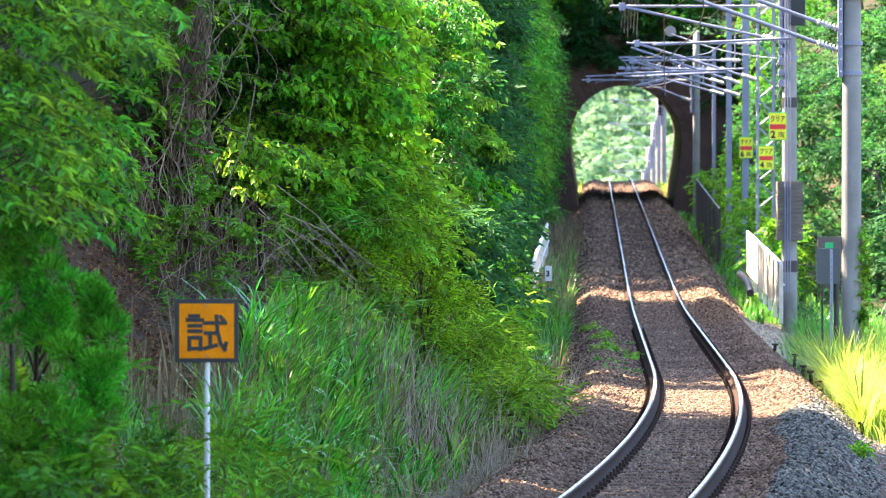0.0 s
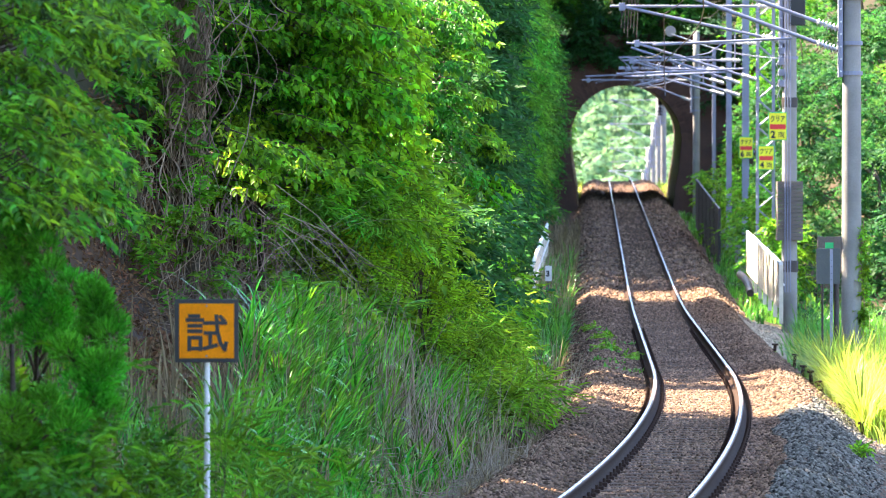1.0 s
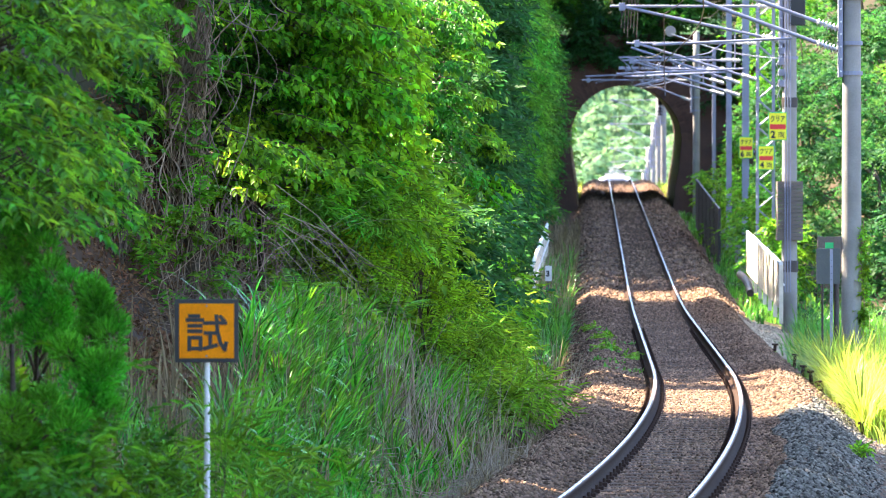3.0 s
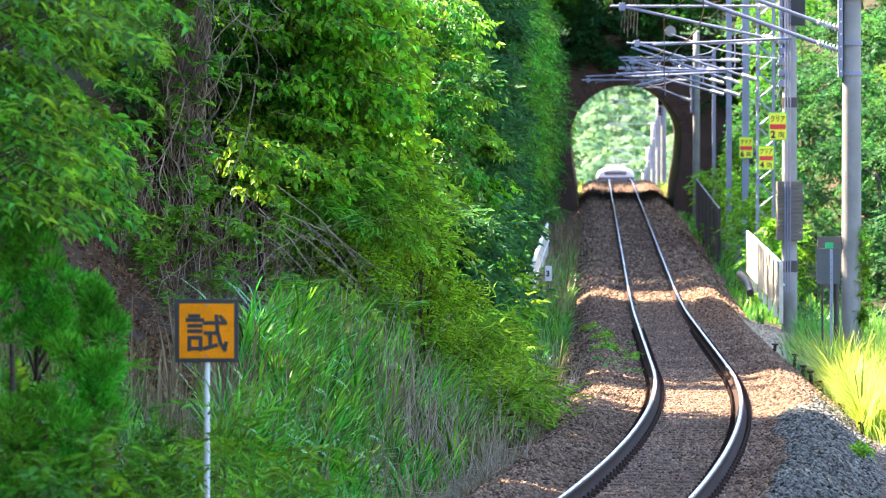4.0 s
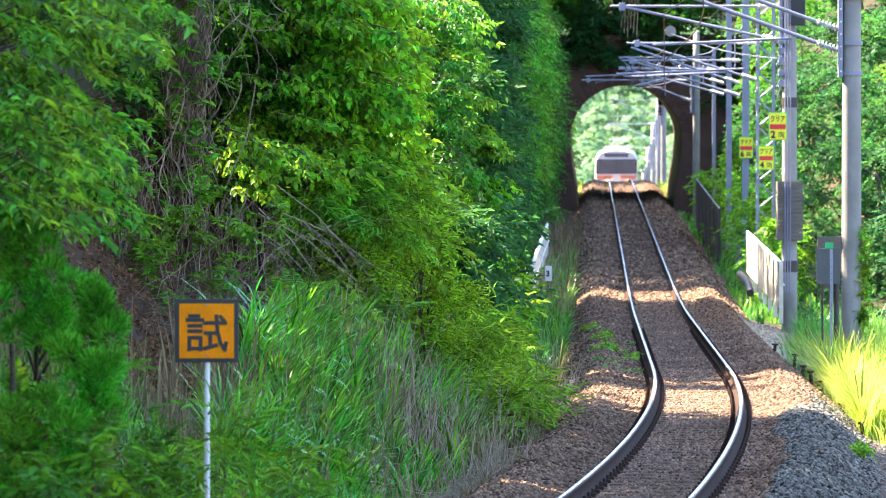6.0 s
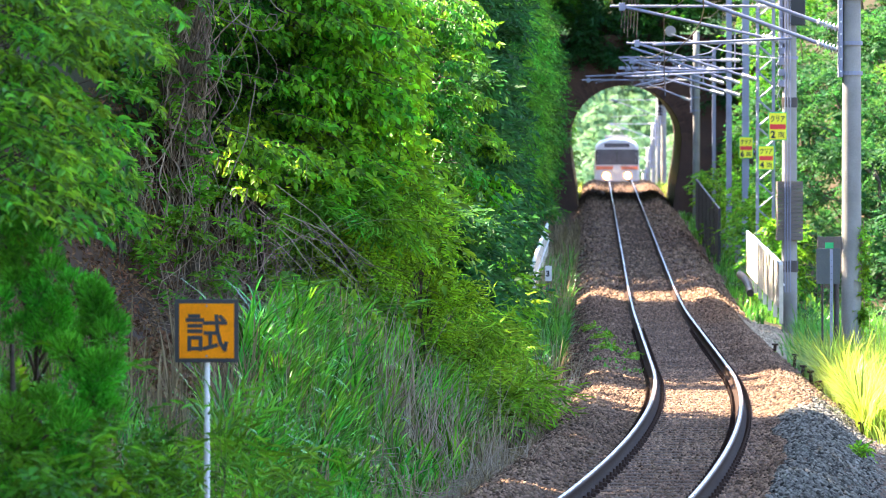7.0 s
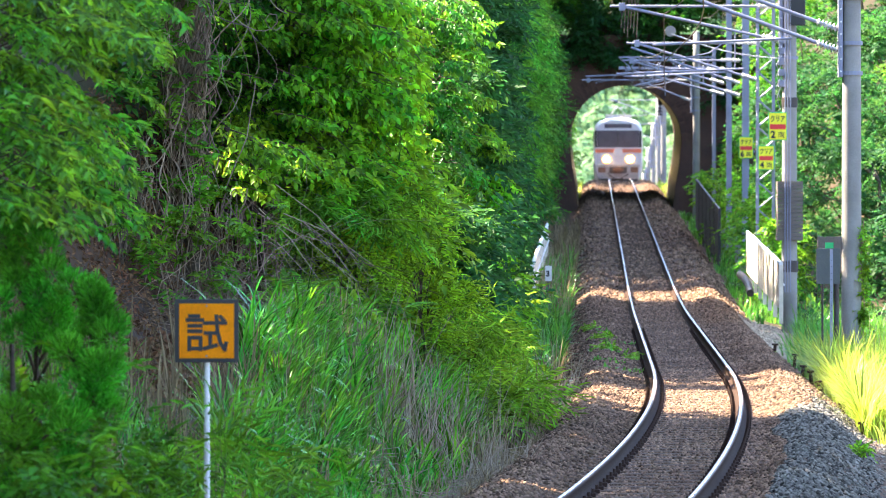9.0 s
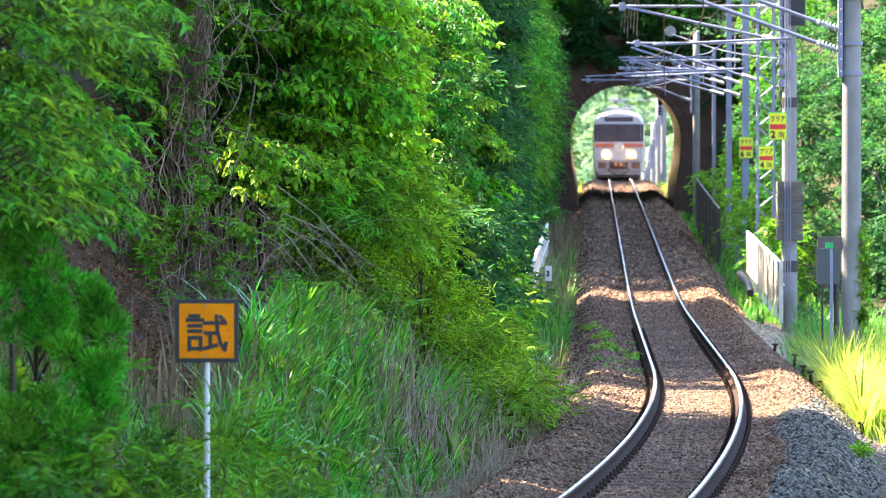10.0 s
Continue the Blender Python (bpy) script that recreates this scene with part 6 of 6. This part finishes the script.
def fallen_stems():
    """Broken dead stems that lie over one another along the ballast's edge."""
    rng = random.Random(23)
    bm = bmesh.new()
    for i in range(420):
        y = rng.uniform(47, 62)
        u = rng.uniform(-3.1, -1.75)
        x, z = track_x(y) + u, ground_z(u, y) + abs(rng.gauss(0.03, 0.09))
        a, k = rng.gauss(0, 0.5), rng.uniform(0.25, 0.75)
        d = Vector((math.cos(a), math.sin(a), rng.gauss(0.06, 0.22))) * k / 2
        c = Vector((x, y, z))
        tube(bm, [c - d, c + Vector((0, 0, 0.02)), c + d], [0.004, 0.005, 0.003], 4)
    tagged(part("fallen_stems", bm, M_DRYSTALK), "grey-brown dead stems lying at the ballast edge", "dry stems", kind="stuff")


fallen_stems()


def pole_ivy():
    t = thing("ivy", pose(7.23, 99.6, 0), "bright green ivy climbing the concrete pole", "ivy")
    cs = [(0.19 + 0.025 * RNG.normal(), -0.08 + 0.04 * RNG.normal(), 0.1 + 1.9 * RNG.random(), 0.05 + 0.03 * RNG.random()) for i in range(60)]
    foliage("ivy_leaves", cs, "ivy", t, 1.0)
    bm = bmesh.new()
    tube(bm, [(0.19 + 0.03 * math.sin(k), -0.1, k * 0.3) for k in range(8)], 0.008, 5)
    part("stem", bm, M_VINE, t)


SPECIES["ivy"] = (M_LEAF_LIGHT, 0.045, 0.8, 1500, 0.5, 0.6)
pole_ivy()


# ---------------------------------------------------------------- sleepers and ballast stones
def sleepers():
    def mesh(name, build, mat):
        bm = bmesh.new()
        build(bm)
        me = bpy.data.meshes.new(name)
        bm.to_mesh(me)
        bm.free()
        me.materials.append(mat)
        return me
    slab = mesh("sleeper", lambda bm: box(bm, -1.0, 1.0, -0.115, 0.115, -0.34, -0.153, 0.012), M_SLEEPER)

    def clip(bm):
        for s in (-1, 1):
            box(bm, s * 0.10 - 0.03, s * 0.10 + 0.03, -0.05, 0.05, -0.153, -0.115, 0.006)
            rod(bm, (s * 0.10, 0, -0.12), (s * 0.10, 0, -0.075), 0.016, seg=8)
    clip_me = mesh("rail_clip", clip, M_RAIL)
    y, i = 44.0, 0
    while y < 224:
        th = -math.atan(track_x(y + 0.5) - track_x(y - 0.5))
        ob = new("sleeper", slab)
        ob.parent = TRACK
        m = Matrix.Translation((track_x(y), y, track_z(y))) @ Matrix.Rotation(th, 4, "Z")
        ob.matrix_basis = m
        if y < 110:
            for s in (-0.566, 0.566):
                c = new("rail_clip", clip_me)
                c.parent = ob
                c.matrix_basis = Matrix.Translation((s, 0, 0))
        y, i = y + 0.60, i + 1


sleepers()


def stones(name, count, y_range, u_range, size, mat, label, mask=None, power=1.5):
    """Broken stones: skewed octahedra lying on the ballast."""
    ys = y_range[0] + (y_range[1] - y_range[0]) * RNG.random(count) ** power
    us = u_range[0] + (u_range[1] - u_range[0]) * RNG.random(count)
    keep = np.array([(mask is None or mask(u, y)) and (abs(abs(u) - 0.566) > 0.085) and not (abs(u) < 0.98 and abs((y - 43.7) % 0.6 - 0.3) < 0.10 and y < 62 and random.random() < 0.75 + 0.9 * noise.noise(Vector((u * 1.6, y * 0.5, 8.0)))) for u, y in zip(us, ys)])
    ys, us = ys[keep], us[keep]
    n = len(ys)
    p = np.array([(track_x(y) + u, y, ground_z(u, y)) for u, y in zip(us, ys)])
    # the stones lie a little lower over the sleepers
    base = np.array([[1, 0, 0], [-1, 0, 0], [0, 1, 0], [0, -1, 0], [0, 0, 1], [0, 0, -1.0]])
    v = base[None] + RNG.normal(size=(n, 6, 3)) * 0.28
    a = RNG.random(n) * 6.283
    c, s = np.cos(a)[:, None], np.sin(a)[:, None]
    x, y2 = v[:, :, 0] * c - v[:, :, 1] * s, v[:, :, 0] * s + v[:, :, 1] * c
    v = np.stack([x, y2, v[:, :, 2] * 0.75], 2) * (size * (0.6 + 0.8 * RNG.random(n)))[:, None, None] + p[:, None, :]
    f = np.array([[0, 2, 4], [2, 1, 4], [1, 3, 4], [3, 0, 4], [2, 0, 5], [1, 2, 5], [3, 1, 5], [0, 3, 5]])
    faces = (np.arange(n) * 6)[:, None, None] + f[None]
    return tagged(arrays(name, v.reshape(-1, 3), faces.reshape(-1, 3), mat), label, "ballast", kind="stuff")


grey = lambda u, y: u > 1.22 - 0.17 * smoothstep(49, 66, y) + 0.25 * noise.noise(Vector((u, y * 0.3, 1.0))) + 0.9 * smoothstep(68, 80, y)
stones("ballast_stones", 100000, (45, 130), (-2.2, 2.55), 0.025, M_STONE, "brown broken stone ballast between and beside the rails", mask=lambda u, y: not grey(u, y))
stones("grey_ballast_stones", 24000, (45, 80), (0.8, 2.7), 0.026, M_STONE_GREY, "fresh grey broken stone ballast on the shoulder", mask=grey)
stones("ballast_stones", 16000, (130, 310), (-2.2, 2.2), 0.05, M_STONE, "brown broken stone ballast far along the line")
stones("sandy_gravel", 5000, (104, 132), (1.9, 3.1), 0.035, M_SAND, "pale sandy gravel in the sun beside the panel fence", power=1.0)
grass("ballast_weeds", 260, (84, 112), (-1.5, -0.7), 0.12, M_GRASS, "small green weeds growing in the ballast", 0.02, 0.9)
for wy, wu in ((96, -1.2), (93, -0.8), (103, -1.3), (65, 1.9), (110, -1.5)):
    cs = [(0.15 * random.uniform(-1, 1), 0.8 * random.uniform(-1, 1), 0.03, 0.05) for k in range(14)]
    w = thing("weed", pose(track_x(wy) + wu, wy, ground_z(wu, wy)), "small green weed growing in the ballast", "weed", "ballast weeds")
    foliage("weed_leaves", cs, "ivy", w, 0.8)

motions()
